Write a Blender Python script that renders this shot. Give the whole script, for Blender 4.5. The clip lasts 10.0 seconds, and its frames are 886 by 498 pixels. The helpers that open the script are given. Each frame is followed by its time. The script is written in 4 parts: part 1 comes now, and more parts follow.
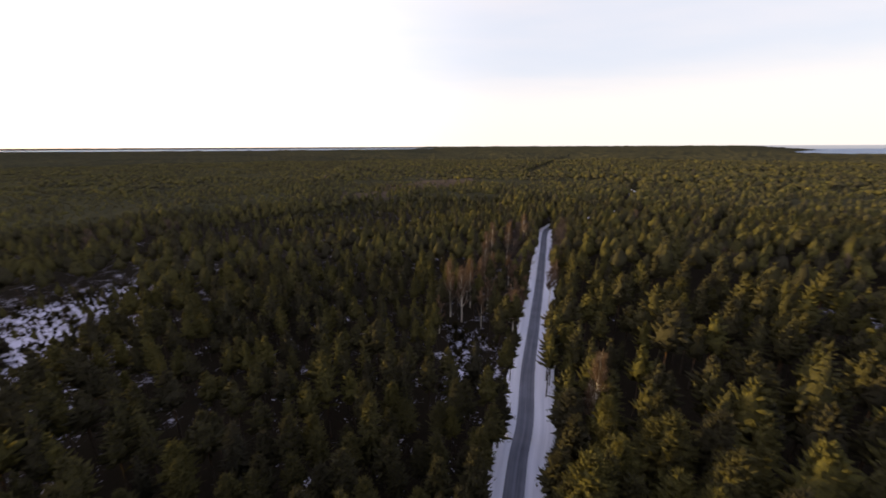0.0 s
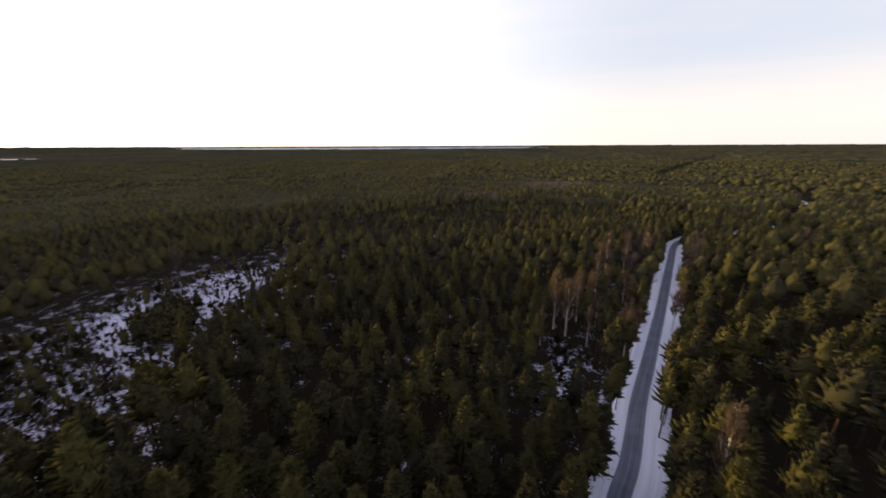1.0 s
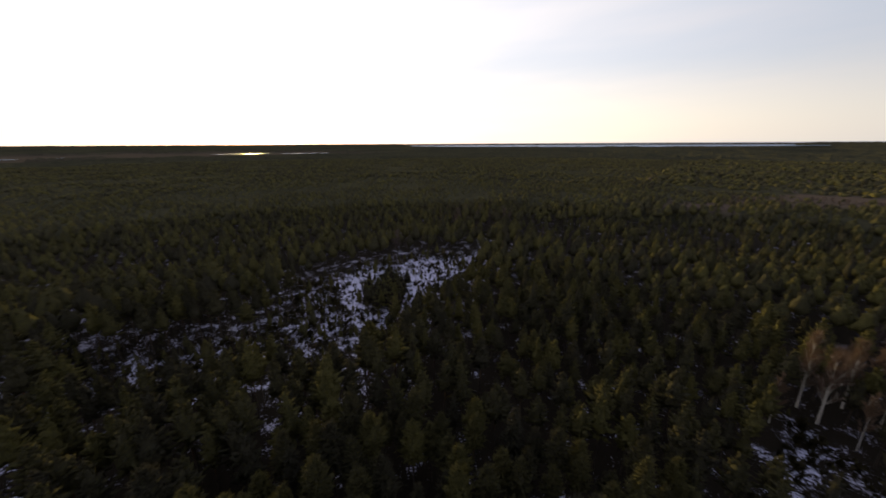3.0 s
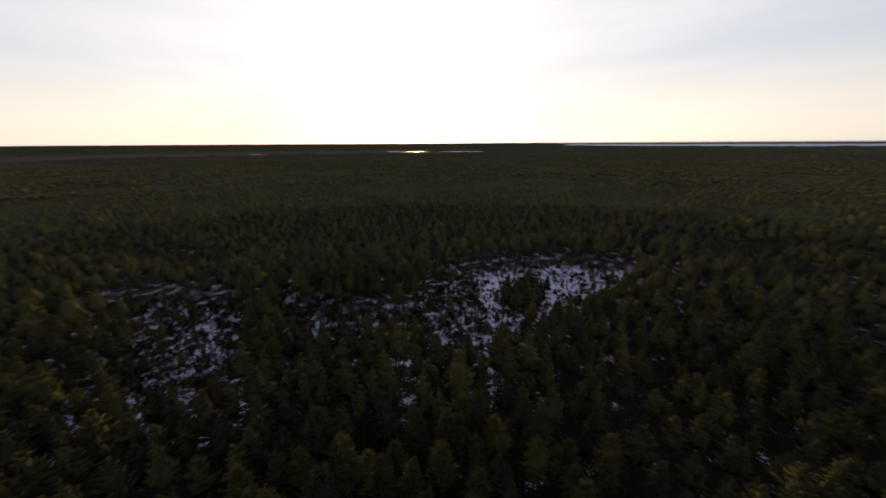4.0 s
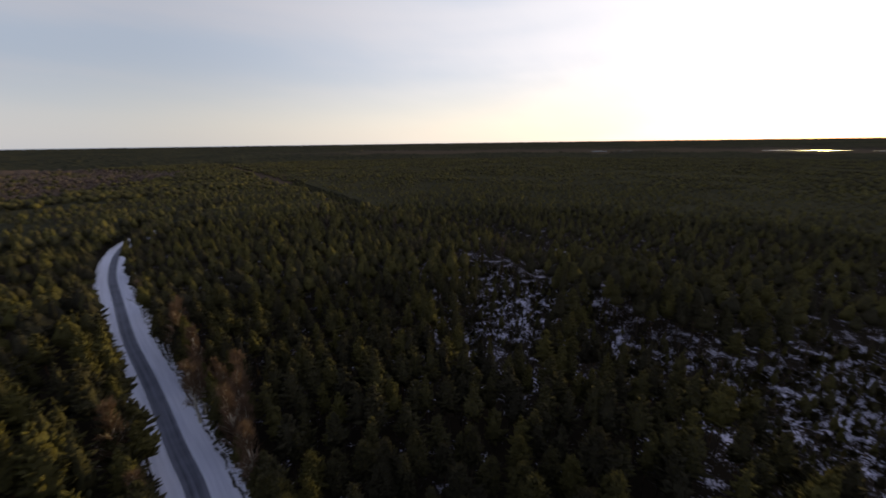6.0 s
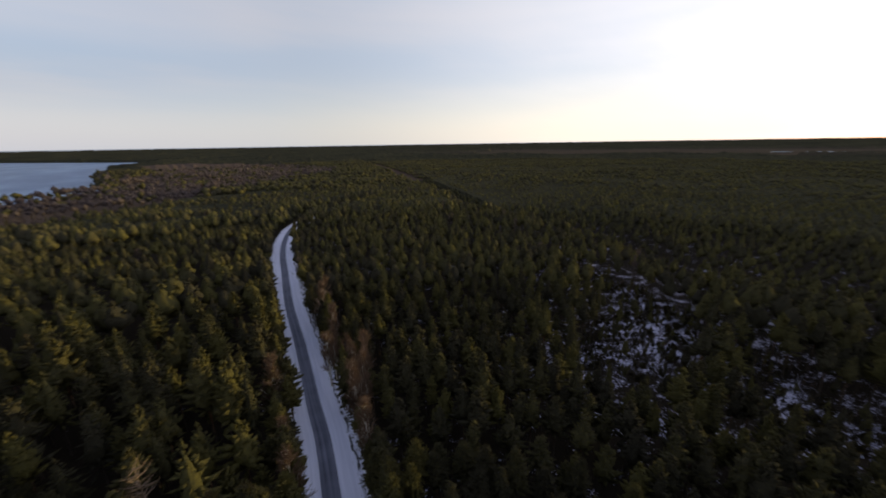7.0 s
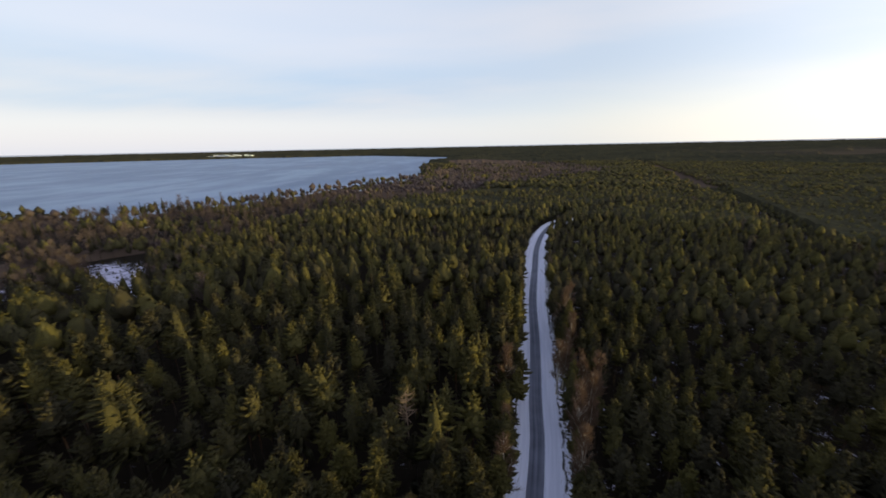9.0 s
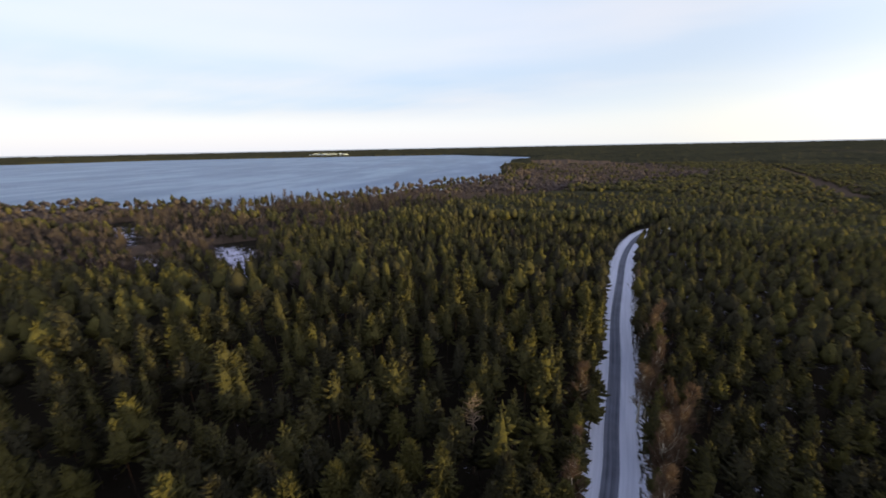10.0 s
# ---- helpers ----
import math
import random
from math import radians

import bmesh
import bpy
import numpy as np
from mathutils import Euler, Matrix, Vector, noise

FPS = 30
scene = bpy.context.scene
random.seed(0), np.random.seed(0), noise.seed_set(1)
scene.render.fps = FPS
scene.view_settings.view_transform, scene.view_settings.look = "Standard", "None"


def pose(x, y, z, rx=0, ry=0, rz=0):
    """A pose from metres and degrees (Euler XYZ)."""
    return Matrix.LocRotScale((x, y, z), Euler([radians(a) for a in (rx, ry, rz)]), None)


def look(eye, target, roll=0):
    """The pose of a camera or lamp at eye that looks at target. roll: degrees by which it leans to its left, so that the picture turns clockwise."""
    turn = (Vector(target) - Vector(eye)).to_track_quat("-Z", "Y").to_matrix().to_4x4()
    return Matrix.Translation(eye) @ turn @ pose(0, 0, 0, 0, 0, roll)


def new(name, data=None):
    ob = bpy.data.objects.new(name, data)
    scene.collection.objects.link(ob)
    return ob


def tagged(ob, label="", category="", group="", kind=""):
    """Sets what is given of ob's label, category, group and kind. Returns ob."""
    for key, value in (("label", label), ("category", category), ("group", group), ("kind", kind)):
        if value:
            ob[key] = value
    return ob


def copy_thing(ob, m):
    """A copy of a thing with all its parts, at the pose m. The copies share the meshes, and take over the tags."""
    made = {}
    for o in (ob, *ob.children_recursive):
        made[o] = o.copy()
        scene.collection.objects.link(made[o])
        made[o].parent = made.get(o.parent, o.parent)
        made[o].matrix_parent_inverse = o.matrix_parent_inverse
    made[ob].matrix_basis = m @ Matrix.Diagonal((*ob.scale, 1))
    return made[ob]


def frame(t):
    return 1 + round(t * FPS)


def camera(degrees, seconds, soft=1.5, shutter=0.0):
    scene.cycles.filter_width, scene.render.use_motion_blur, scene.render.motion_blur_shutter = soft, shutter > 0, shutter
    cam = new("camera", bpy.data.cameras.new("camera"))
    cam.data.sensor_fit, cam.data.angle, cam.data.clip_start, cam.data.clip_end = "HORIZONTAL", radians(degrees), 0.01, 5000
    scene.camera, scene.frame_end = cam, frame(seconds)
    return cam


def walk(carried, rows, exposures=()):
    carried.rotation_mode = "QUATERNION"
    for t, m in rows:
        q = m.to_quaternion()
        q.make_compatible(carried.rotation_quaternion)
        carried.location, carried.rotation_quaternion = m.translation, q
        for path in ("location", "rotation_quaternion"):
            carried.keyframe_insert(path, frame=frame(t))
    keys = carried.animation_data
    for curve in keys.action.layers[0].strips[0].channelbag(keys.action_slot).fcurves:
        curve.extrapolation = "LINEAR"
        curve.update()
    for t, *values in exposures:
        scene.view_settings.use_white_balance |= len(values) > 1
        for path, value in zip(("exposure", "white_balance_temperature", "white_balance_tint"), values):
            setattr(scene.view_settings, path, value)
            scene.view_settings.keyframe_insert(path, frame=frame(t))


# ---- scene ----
cam = camera(103.0, 10.0, soft=1.7, shutter=0.35)
walk(cam, [
    (0.0, pose(0.01, 0.01, 46.00, 73.79, 0.22, -0.04)),
    (0.5, pose(-0.24, 0.06, 46.67, 73.74, 0.22, 8.83)),
    (1.0, pose(-0.52, 0.08, 47.38, 73.65, 0.21, 17.51)),
    (1.5, pose(-0.83, 0.18, 48.21, 73.47, 0.24, 25.99)),
    (2.0, pose(-0.99, 0.13, 48.98, 73.40, 0.26, 33.14)),
    (2.2, pose(-1.12, 0.03, 49.23, 73.38, 0.26, 35.93)),
    (3.3, pose(-1.79, -0.52, 50.62, 73.32, 0.31, 53.75)),
    (3.5, pose(-1.91, -0.62, 50.88, 73.31, 0.32, 58.25)),
    (4.0, pose(-2.37, -0.94, 51.31, 73.26, 0.34, 71.39)),
    (4.5, pose(-2.71, -1.28, 51.61, 73.25, 0.45, 84.46)),
    (5.0, pose(-2.84, -1.50, 52.16, 73.20, 0.56, 98.63)),
    (5.5, pose(-2.86, -1.92, 52.83, 73.22, 0.67, 110.66)),
    (5.7, pose(-2.90, -2.09, 53.05, 73.23, 0.72, 115.15)),
    (6.8, pose(-3.34, -3.00, 54.26, 73.36, 0.86, 137.26)),
    (7.0, pose(-3.40, -3.12, 54.48, 73.38, 0.90, 141.20)),
    (7.5, pose(-3.43, -3.25, 54.95, 73.50, 0.98, 152.10)),
    (8.0, pose(-3.45, -3.45, 55.37, 73.62, 1.07, 163.17)),
    (8.5, pose(-3.39, -3.70, 55.88, 73.74, 1.12, 173.67)),
    (9.0, pose(-3.35, -3.95, 56.58, 73.79, 1.14, 181.98)),
    (9.5, pose(-3.30, -4.06, 57.28, 73.88, 1.15, 187.66)),
    (10.0, pose(-3.15, -4.12, 57.81, 73.92, 1.12, 194.73)),
], exposures=[(0.0, 0.25, 7150, 20), (1.3, 0.13, 7000, 19), (2.0, -0.03, 6900, 18), (3.0, -0.36, 6800, 17), (4.5, -0.66, 6650, 16), (6.0, -0.62, 6500, 16), (7.2, -0.4, 6420, 15), (8.2, -0.25, 6400, 14), (9.0, -0.06, 6400, 13), (10.0, 0.12, 6420, 13)])

# ---- sun and sky ----
SUN_TURN, SUN_HEIGHT = 75.5, 3.8          # degrees to the left of +y, degrees over the horizon
SUN_WAY = Vector((-math.sin(radians(SUN_TURN)) * math.cos(radians(SUN_HEIGHT)),
                  math.cos(radians(SUN_TURN)) * math.cos(radians(SUN_HEIGHT)), math.sin(radians(SUN_HEIGHT))))
sun = new("sun", bpy.data.lights.new("sun", "SUN"))
sun.data.energy, sun.data.angle, sun.data.color = 5.0, radians(0.6), (1.0, 0.81, 0.25)
sun.matrix_world = look((0, 0, 300), Vector((0, 0, 300)) - SUN_WAY)

world = bpy.data.worlds.new("sky")
scene.world = world
world.use_nodes = True


class Graph:
    """Short forms for node trees."""

    def __init__(self, tree):
        self.tree = tree
        tree.nodes.clear()

    def node(self, kind, **ins):
        n = self.tree.nodes.new(kind)
        for key, value in ins.items():
            self.put(n.inputs[key.replace("_", " ")], value)
        return n

    def put(self, socket, value):
        if isinstance(value, bpy.types.NodeSocket):
            self.tree.links.new(value, socket)
        else:
            socket.default_value = value

    def calc(self, op, a, b=0.0, c=0.0, clamp=False):
        n = self.tree.nodes.new("ShaderNodeMath")
        n.operation, n.use_clamp = op, clamp
        for i, v in enumerate((a, b, c)):
            self.put(n.inputs[i], v)
        return n.outputs[0]

    def vec(self, op, a, b=(0, 0, 0), out=0):
        n = self.tree.nodes.new("ShaderNodeVectorMath")
        n.operation = op
        self.put(n.inputs[0], a)
        self.put(n.inputs[1], b)
        return n.outputs[out]

    def mix(self, fac, a, b, blend="MIX"):
        n = self.tree.nodes.new("ShaderNodeMix")
        n.data_type, n.blend_type = "RGBA", blend
        self.put(n.inputs[0], fac)
        self.put(n.inputs[6], a if isinstance(a, bpy.types.NodeSocket) else (*a, 1))
        self.put(n.inputs[7], b if isinstance(b, bpy.types.NodeSocket) else (*b, 1))
        return n.outputs[2]

    def span(self, value, a, b, lo=0.0, hi=1.0, smooth=False):
        n = self.tree.nodes.new("ShaderNodeMapRange")
        n.interpolation_type = "SMOOTHSTEP" if smooth else "LINEAR"
        for i, v in enumerate((value, a, b, lo, hi)):
            self.put(n.inputs[i], v)
        return n.outputs[0]

    def stored(self, name):
        n = self.tree.nodes.new("ShaderNodeAttribute")
        n.attribute_name = name
        return n.outputs["Fac"]

    def noise(self, vector, scale, detail=3.0, rough=0.55):
        n = self.node("ShaderNodeTexNoise", Scale=scale, Detail=detail, Roughness=rough)
        if vector is not None:
            self.put(n.inputs["Vector"], vector)
        return n.outputs[0]


def make_sky():
    g = Graph(world.node_tree)
    way = g.node("ShaderNodeTexCoord").outputs["Generated"]
    parts = g.node("ShaderNodeSeparateXYZ", Vector=way).outputs
    up = g.calc("MAXIMUM", parts[2], 0.0)
    toward = g.calc("MAXIMUM", g.vec("DOT_PRODUCT", way, tuple(SUN_WAY), out=1), 0.0)
    # thin cloud in long layers, flatter towards the horizon
    lift = g.calc("ADD", up, 0.16)
    plane = g.node("ShaderNodeCombineXYZ", X=g.calc("DIVIDE", parts[0], lift), Y=g.calc("DIVIDE", parts[1], lift), Z=0.0).outputs[0]
    turned = g.node("ShaderNodeMapping", Vector=plane, Rotation=(0, 0, radians(28)), Scale=(0.22, 0.50, 1.0)).outputs[0]
    level = g.node("ShaderNodeCombineXYZ", X=g.calc("MULTIPLY", parts[0], 0.9), Y=g.calc("MULTIPLY", parts[1], 0.9), Z=g.calc("MULTIPLY", up, 9.0)).outputs[0]
    broad = g.noise(level, 0.8, 3.0, 0.5)
    fine = g.noise(turned, 2.6, 5.0, 0.6)
    cloud = g.span(g.calc("ADD", g.calc("MULTIPLY", broad, 0.72), g.calc("MULTIPLY", fine, 0.28)), 0.36, 0.64, smooth=True)
    clearer = g.span(g.vec("DOT_PRODUCT", way, (0.72, -0.69, 0.0), out=1), 0.35, 1.0, smooth=True)
    blue = g.mix(clearer, (0.55, 0.65, 0.78), (0.49, 0.63, 0.81))
    high = g.mix(cloud, blue, (0.70, 0.72, 0.78))
    veil = g.calc("MULTIPLY", g.span(up, 0.15, 0.24, smooth=True), clearer)
    high = g.mix(g.calc("MULTIPLY", veil, 0.75), high, (0.72, 0.77, 0.87))
    high = g.mix(g.span(up, 0.38, 1.0, smooth=True), high, (0.24, 0.32, 0.50))
    low = g.mix(g.span(toward, 0.0, 0.9), g.mix(clearer, (0.79, 0.83, 0.82), (0.77, 0.81, 0.86)), (1.05, 0.97, 0.76))
    body = g.mix(g.span(up, g.calc("MULTIPLY", clearer, 0.05), g.calc("SUBTRACT", 0.20, g.calc("MULTIPLY", clearer, 0.10)), smooth=True), low, high)
    wide = g.calc("MULTIPLY", g.span(toward, 0.05, 0.80, smooth=True), 0.30)
    glow = g.calc("ADD", wide, g.calc("ADD", g.calc("MULTIPLY", g.calc("POWER", toward, 4.0), g.calc("ADD", 0.26, g.calc("MULTIPLY", cloud, 0.30))), g.calc("MULTIPLY", g.calc("POWER", toward, 60.0), 1.6)))
    body = g.mix(1.0, body, g.mix(1.0, (1.0, 0.98, 0.94), g.node("ShaderNodeCombineXYZ", X=glow, Y=glow, Z=glow).outputs[0], "MULTIPLY"), "ADD")
    tex = g.node("ShaderNodeTexSky")
    tex.sky_type, tex.sun_disc, tex.sun_elevation, tex.sun_rotation = "NISHITA", False, radians(SUN_HEIGHT), radians(-SUN_TURN)
    sky = tex.outputs[0]
    below = g.mix(g.span(parts[2], -0.03, -0.0005), (0.10, 0.11, 0.13), (0.38, 0.44, 0.52))
    clear = g.node("ShaderNodeBackground", Color=sky, Strength=0.05)
    over = g.mix(g.span(parts[2], -0.0004, 0.0004), below, body)
    hazy = g.node("ShaderNodeBackground", Color=over, Strength=1.0)
    both = g.node("ShaderNodeAddShader")
    g.put(both.inputs[0], clear.outputs[0])
    g.put(both.inputs[1], hazy.outputs[0])
    g.node("ShaderNodeOutputWorld", Surface=both.outputs[0])


make_sky()

# ---- materials ----


def material(name, build):
    m = bpy.data.materials.new(name)
    m.use_nodes = True
    g = Graph(m.node_tree)
    shader = build(g)
    g.node("ShaderNodeOutputMaterial", Surface=shader)
    return m


def principled(g, color, rough=0.8, bump=None, strength=0.3, distance=0.1, **more):
    n = g.node("ShaderNodeBsdfPrincipled", **{"Specular_IOR_Level": 0.03, **more})
    g.put(n.inputs["Base Color"], color if isinstance(color, bpy.types.NodeSocket) else (*color, 1))
    g.put(n.inputs["Roughness"], rough)
    if bump is not None:
        b = g.node("ShaderNodeBump", Strength=strength, Distance=distance, Height=bump)
        g.put(n.inputs["Normal"], b.outputs[0])
    return n.outputs[0]


def place_of(g):
    return g.node("ShaderNodeNewGeometry").outputs["Position"]


def chance(g):
    """One number for each tree, 0 to 1."""
    own = g.node("ShaderNodeObjectInfo").outputs["Random"]
    tint = g.stored("tint")
    return g.calc("FRACT", g.calc("ADD", own, tint))


def leafy(dark, light, gold, passing=0.16, gaps=0.0, grain=2.2, vary=0.75):
    def build(g):
        where = place_of(g)
        tree = chance(g)
        patch = g.noise(where, 0.012, 3.0)
        small = g.noise(where, grain, 4.0, 0.65)
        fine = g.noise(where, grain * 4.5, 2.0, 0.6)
        fac = g.calc("ADD", g.calc("ADD", g.calc("MULTIPLY", tree, vary), 0.4 * (0.75 - vary)), g.calc("MULTIPLY", g.span(patch, 0.3, 0.7), 0.35))
        color = g.mix(fac, dark, light)
        color = g.mix(g.calc("MULTIPLY", g.span(g.calc("ADD", small, g.calc("MULTIPLY", tree, 0.3)), 0.55, 1.0), 0.6), color, gold)
        # mottled darker where the fine noise, and so the relief, is low
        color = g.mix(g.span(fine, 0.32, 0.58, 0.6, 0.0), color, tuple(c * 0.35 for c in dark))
        relief = g.calc("ADD", small, g.calc("MULTIPLY", fine, 0.5))
        skin = principled(g, color, 0.75, relief, 1.0, 0.4, Specular_IOR_Level=0.0)
        back = g.node("ShaderNodeBsdfTranslucent", Color=color)
        n = g.node("ShaderNodeMixShader")
        g.put(n.inputs[0], passing)
        g.put(n.inputs[1], skin)
        g.put(n.inputs[2], back.outputs[0])
        if not gaps:
            return n.outputs[0]
        # light falls between the twigs
        bunch = g.calc("GREATER_THAN", g.noise(where, 2.4, 2.0, 0.6), gaps)
        airy = g.node("ShaderNodeMixShader", Fac=bunch)
        g.put(airy.inputs[1], g.node("ShaderNodeBsdfTransparent").outputs[0])
        g.put(airy.inputs[2], n.outputs[0])
        return airy.outputs[0]
    return build


PINE_TONES = ((0.056, 0.049, 0.037), (0.103, 0.091, 0.045), (0.210, 0.180, 0.034))
SPRUCE_TONES = ((0.047, 0.042, 0.034), (0.084, 0.076, 0.042), (0.170, 0.148, 0.034))
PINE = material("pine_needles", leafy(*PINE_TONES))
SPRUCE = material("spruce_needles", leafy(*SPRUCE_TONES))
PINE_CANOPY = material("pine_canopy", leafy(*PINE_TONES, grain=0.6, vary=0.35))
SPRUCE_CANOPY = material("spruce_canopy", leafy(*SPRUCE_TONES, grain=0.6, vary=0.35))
TWIGS = material("bare_twigs", leafy((0.105, 0.080, 0.080), (0.150, 0.113, 0.106), (0.195, 0.150, 0.116), 0.12, 0.42))
BIRCH_TWIGS = material("birch_twigs", leafy((0.165, 0.104, 0.076), (0.225, 0.143, 0.098), (0.260, 0.175, 0.108), 0.25, 0.42))
HEATHER = material("heather", leafy((0.030, 0.024, 0.014), (0.060, 0.048, 0.024), (0.080, 0.062, 0.030), 0.1))


def bark_of(low, high, rise):
    def build(g):
        where = place_of(g)
        z = g.node("ShaderNodeSeparateXYZ", Vector=where).outputs[2]
        grain = g.noise(g.vec("MULTIPLY", where, (6, 6, 1.2)), 1.0, 4.0, 0.65)
        color = g.mix(g.span(z, rise - 2, rise + 2), low, high)
        return principled(g, g.mix(g.span(grain, 0.3, 0.7), color, (0.03, 0.022, 0.018), "MIX"), 0.9, grain, 0.5, 0.03)
    return build


PINE_BARK = material("pine_bark", bark_of((0.11, 0.085, 0.065), (0.26, 0.13, 0.06), 6.0))
SPRUCE_BARK = material("spruce_bark", bark_of((0.10, 0.08, 0.065), (0.13, 0.10, 0.08), 6.0))


def birch_bark(g):
    where = place_of(g)
    scars = g.noise(g.vec("MULTIPLY", where, (2, 2, 7)), 1.0, 3.0, 0.7)
    return principled(g, g.mix(g.span(scars, 0.55, 0.65), (0.66, 0.58, 0.48), (0.05, 0.045, 0.04)), 0.75, scars, 0.3, 0.02)


BIRCH_BARK = material("birch_bark", birch_bark)
# crown cores: twig brown, darkened to stand for the shade inside the crown
INNER_SHADE = material("shaded_inner_twigs", lambda g: principled(g, g.mix(g.noise(place_of(g), 3.0), (0.016, 0.012, 0.010), (0.040, 0.031, 0.022)), 0.95))


def ground_look(g):
    where = place_of(g)
    cover = g.stored("snow")
    big = g.noise(where, 0.22, 3.0)
    mid = g.noise(where, 1.9, 4.0, 0.7)
    tiny = g.noise(where, 3.0, 3.0)
    amount = g.calc("ADD", g.calc("MULTIPLY", big, 0.45), g.calc("MULTIPLY", mid, 0.55))
    edge = g.calc("SUBTRACT", 0.62, g.calc("MULTIPLY", cover, 0.20))
    snow = g.span(amount, g.calc("SUBTRACT", edge, 0.025), g.calc("ADD", edge, 0.025))
    litter = g.mix(tiny, (0.014, 0.010, 0.008), (0.034, 0.023, 0.016))
    litter = g.mix(g.span(mid, 0.4, 0.6), litter, (0.020, 0.016, 0.010))
    color = g.mix(snow, litter, g.mix(tiny, (0.52, 0.49, 0.62), (0.66, 0.62, 0.76)))
    relief = g.calc("ADD", amount, g.calc("MULTIPLY", tiny, 0.2))
    return principled(g, color, 0.85, relief, 0.6, 0.4)


GROUND = material("forest_floor", ground_look)


def verge_look(g):
    where = place_of(g)
    across = g.stored("across")
    along = g.stored("along")
    lane = g.node("ShaderNodeCombineXYZ", X=g.calc("MULTIPLY", across, 1.5), Y=g.calc("MULTIPLY", along, 0.05), Z=0.0).outputs[0]
    tracks = g.noise(lane, 1.0, 4.0, 0.6)
    tufts = g.noise(where, 1.1, 4.0, 0.7)
    out = g.span(g.calc("ABSOLUTE", across), 3.6, 6.2)
    bare = g.span(g.calc("ADD", tufts, g.calc("MULTIPLY", out, 0.30)), 0.72, 0.80)
    snow = g.mix(g.span(tracks, 0.40, 0.80), (0.82, 0.80, 0.92), (0.60, 0.59, 0.71))
    color = g.mix(bare, snow, (0.075, 0.060, 0.032))
    wander = g.calc("ADD", across, g.calc("MULTIPLY", g.calc("SUBTRACT", g.noise(where, 0.25, 3.0), 0.5), 1.6))
    ditch = g.span(g.calc("ABSOLUTE", g.calc("SUBTRACT", wander, 5.0)), 0.10, 0.32, 1.0, 0.0)
    broken = g.span(g.noise(where, 0.6, 3.0), 0.40, 0.55)
    color = g.mix(g.calc("MULTIPLY", ditch, broken), color, (0.060, 0.052, 0.045))
    return principled(g, color, 0.8, g.calc("ADD", tracks, tufts), 0.5, 0.12)


VERGE = material("verge_snow", verge_look)


def asphalt_look(g):
    where = place_of(g)
    across = g.stored("across")
    along = g.stored("along")
    lane = g.node("ShaderNodeCombineXYZ", X=g.calc("MULTIPLY", across, 2.6), Y=g.calc("MULTIPLY", along, 0.04), Z=3.0).outputs[0]
    wear = g.noise(lane, 1.0, 4.0, 0.6)
    grit = g.noise(where, 9.0, 3.0)
    blot = g.noise(where, 0.22, 3.0)
    ruts = g.calc("ABSOLUTE", g.calc("SUBTRACT", g.calc("ABSOLUTE", across), 0.62))
    dust = g.calc("ADD", g.calc("MULTIPLY", wear, 0.7), g.calc("ADD", g.calc("MULTIPLY", blot, 0.35), g.calc("MULTIPLY", ruts, 0.22)))
    color = g.mix(g.span(dust, 0.35, 1.25), (0.085, 0.086, 0.110), (0.42, 0.42, 0.52))
    return principled(g, color, 0.65, grit, 0.3, 0.02)


ASPHALT = material("worn_asphalt", asphalt_look)


def water_look(g):
    where = place_of(g)
    drift = g.noise(g.vec("MULTIPLY", where, (0.010, 0.0035, 1)), 1.0, 4.0, 0.6)
    waves = g.noise(g.vec("MULTIPLY", where, (0.35, 0.12, 1)), 1.0, 3.0, 0.6)
    gust = g.noise(g.vec("MULTIPLY", where, (0.022, 0.011, 1)), 1.0, 4.0, 0.65)
    drift = g.calc("ADD", g.calc("MULTIPLY", drift, 0.7), g.calc("MULTIPLY", gust, 0.3))
    color = g.mix(g.span(drift, 0.41, 0.60), (0.060, 0.120, 0.235), (0.24, 0.31, 0.43))
    return principled(g, color, g.span(drift, 0.3, 0.7, 0.30, 0.55), waves, 0.6, 0.8, Specular_IOR_Level=0.06)


WATER = material("lake_water", water_look)


def canopy_look(g):
    where = place_of(g)
    patch = g.noise(where, 0.004, 3.0)
    streak = g.noise(g.vec("MULTIPLY", where, (0.0016, 0.0016, 1)), 1.0, 3.0)
    tops = g.noise(where, 0.13, 3.0, 0.7)
    tone = g.stored("brown")
    color = g.mix(g.span(patch, 0.35, 0.65), (0.031, 0.030, 0.021), (0.052, 0.047, 0.028))
    color = g.mix(g.span(tops, 0.45, 0.7), color, (0.068, 0.061, 0.035))
    color = g.mix(g.calc("MULTIPLY", tone, 0.8), color, (0.120, 0.082, 0.066))
    return principled(g, color, 0.9, tops, 0.5, 1.2, Specular_IOR_Level=0.0)


CANOPY = material("far_canopy", canopy_look)


def plain(base, rough=0.8, vary=0.12, scale=2.0):
    def build(g):
        n = g.noise(place_of(g), scale, 4.0, 0.6)
        dark = tuple(c * (1 - 2 * vary) for c in base)
        return principled(g, g.mix(n, dark, tuple(min(1, c * (1 + vary)) for c in base)), rough, n, 0.2, 0.03)
    return build


WALL_PALE = material("pale_render", plain((0.62, 0.69, 0.82)))
WALL_WOOD = material("painted_boards", plain((0.30, 0.22, 0.13)))
ROOF_SNOW = material("snowy_roof", plain((0.46, 0.48, 0.54), 0.8, 0.08, 0.8))
DEAD_WOOD = material("dead_wood", plain((0.21, 0.15, 0.11), 0.85, 0.2, 5.0))
BRICK = material("chimney_brick", plain((0.28, 0.12, 0.08)))
GLASS = material("dark_pane", plain((0.03, 0.035, 0.04), 0.15))

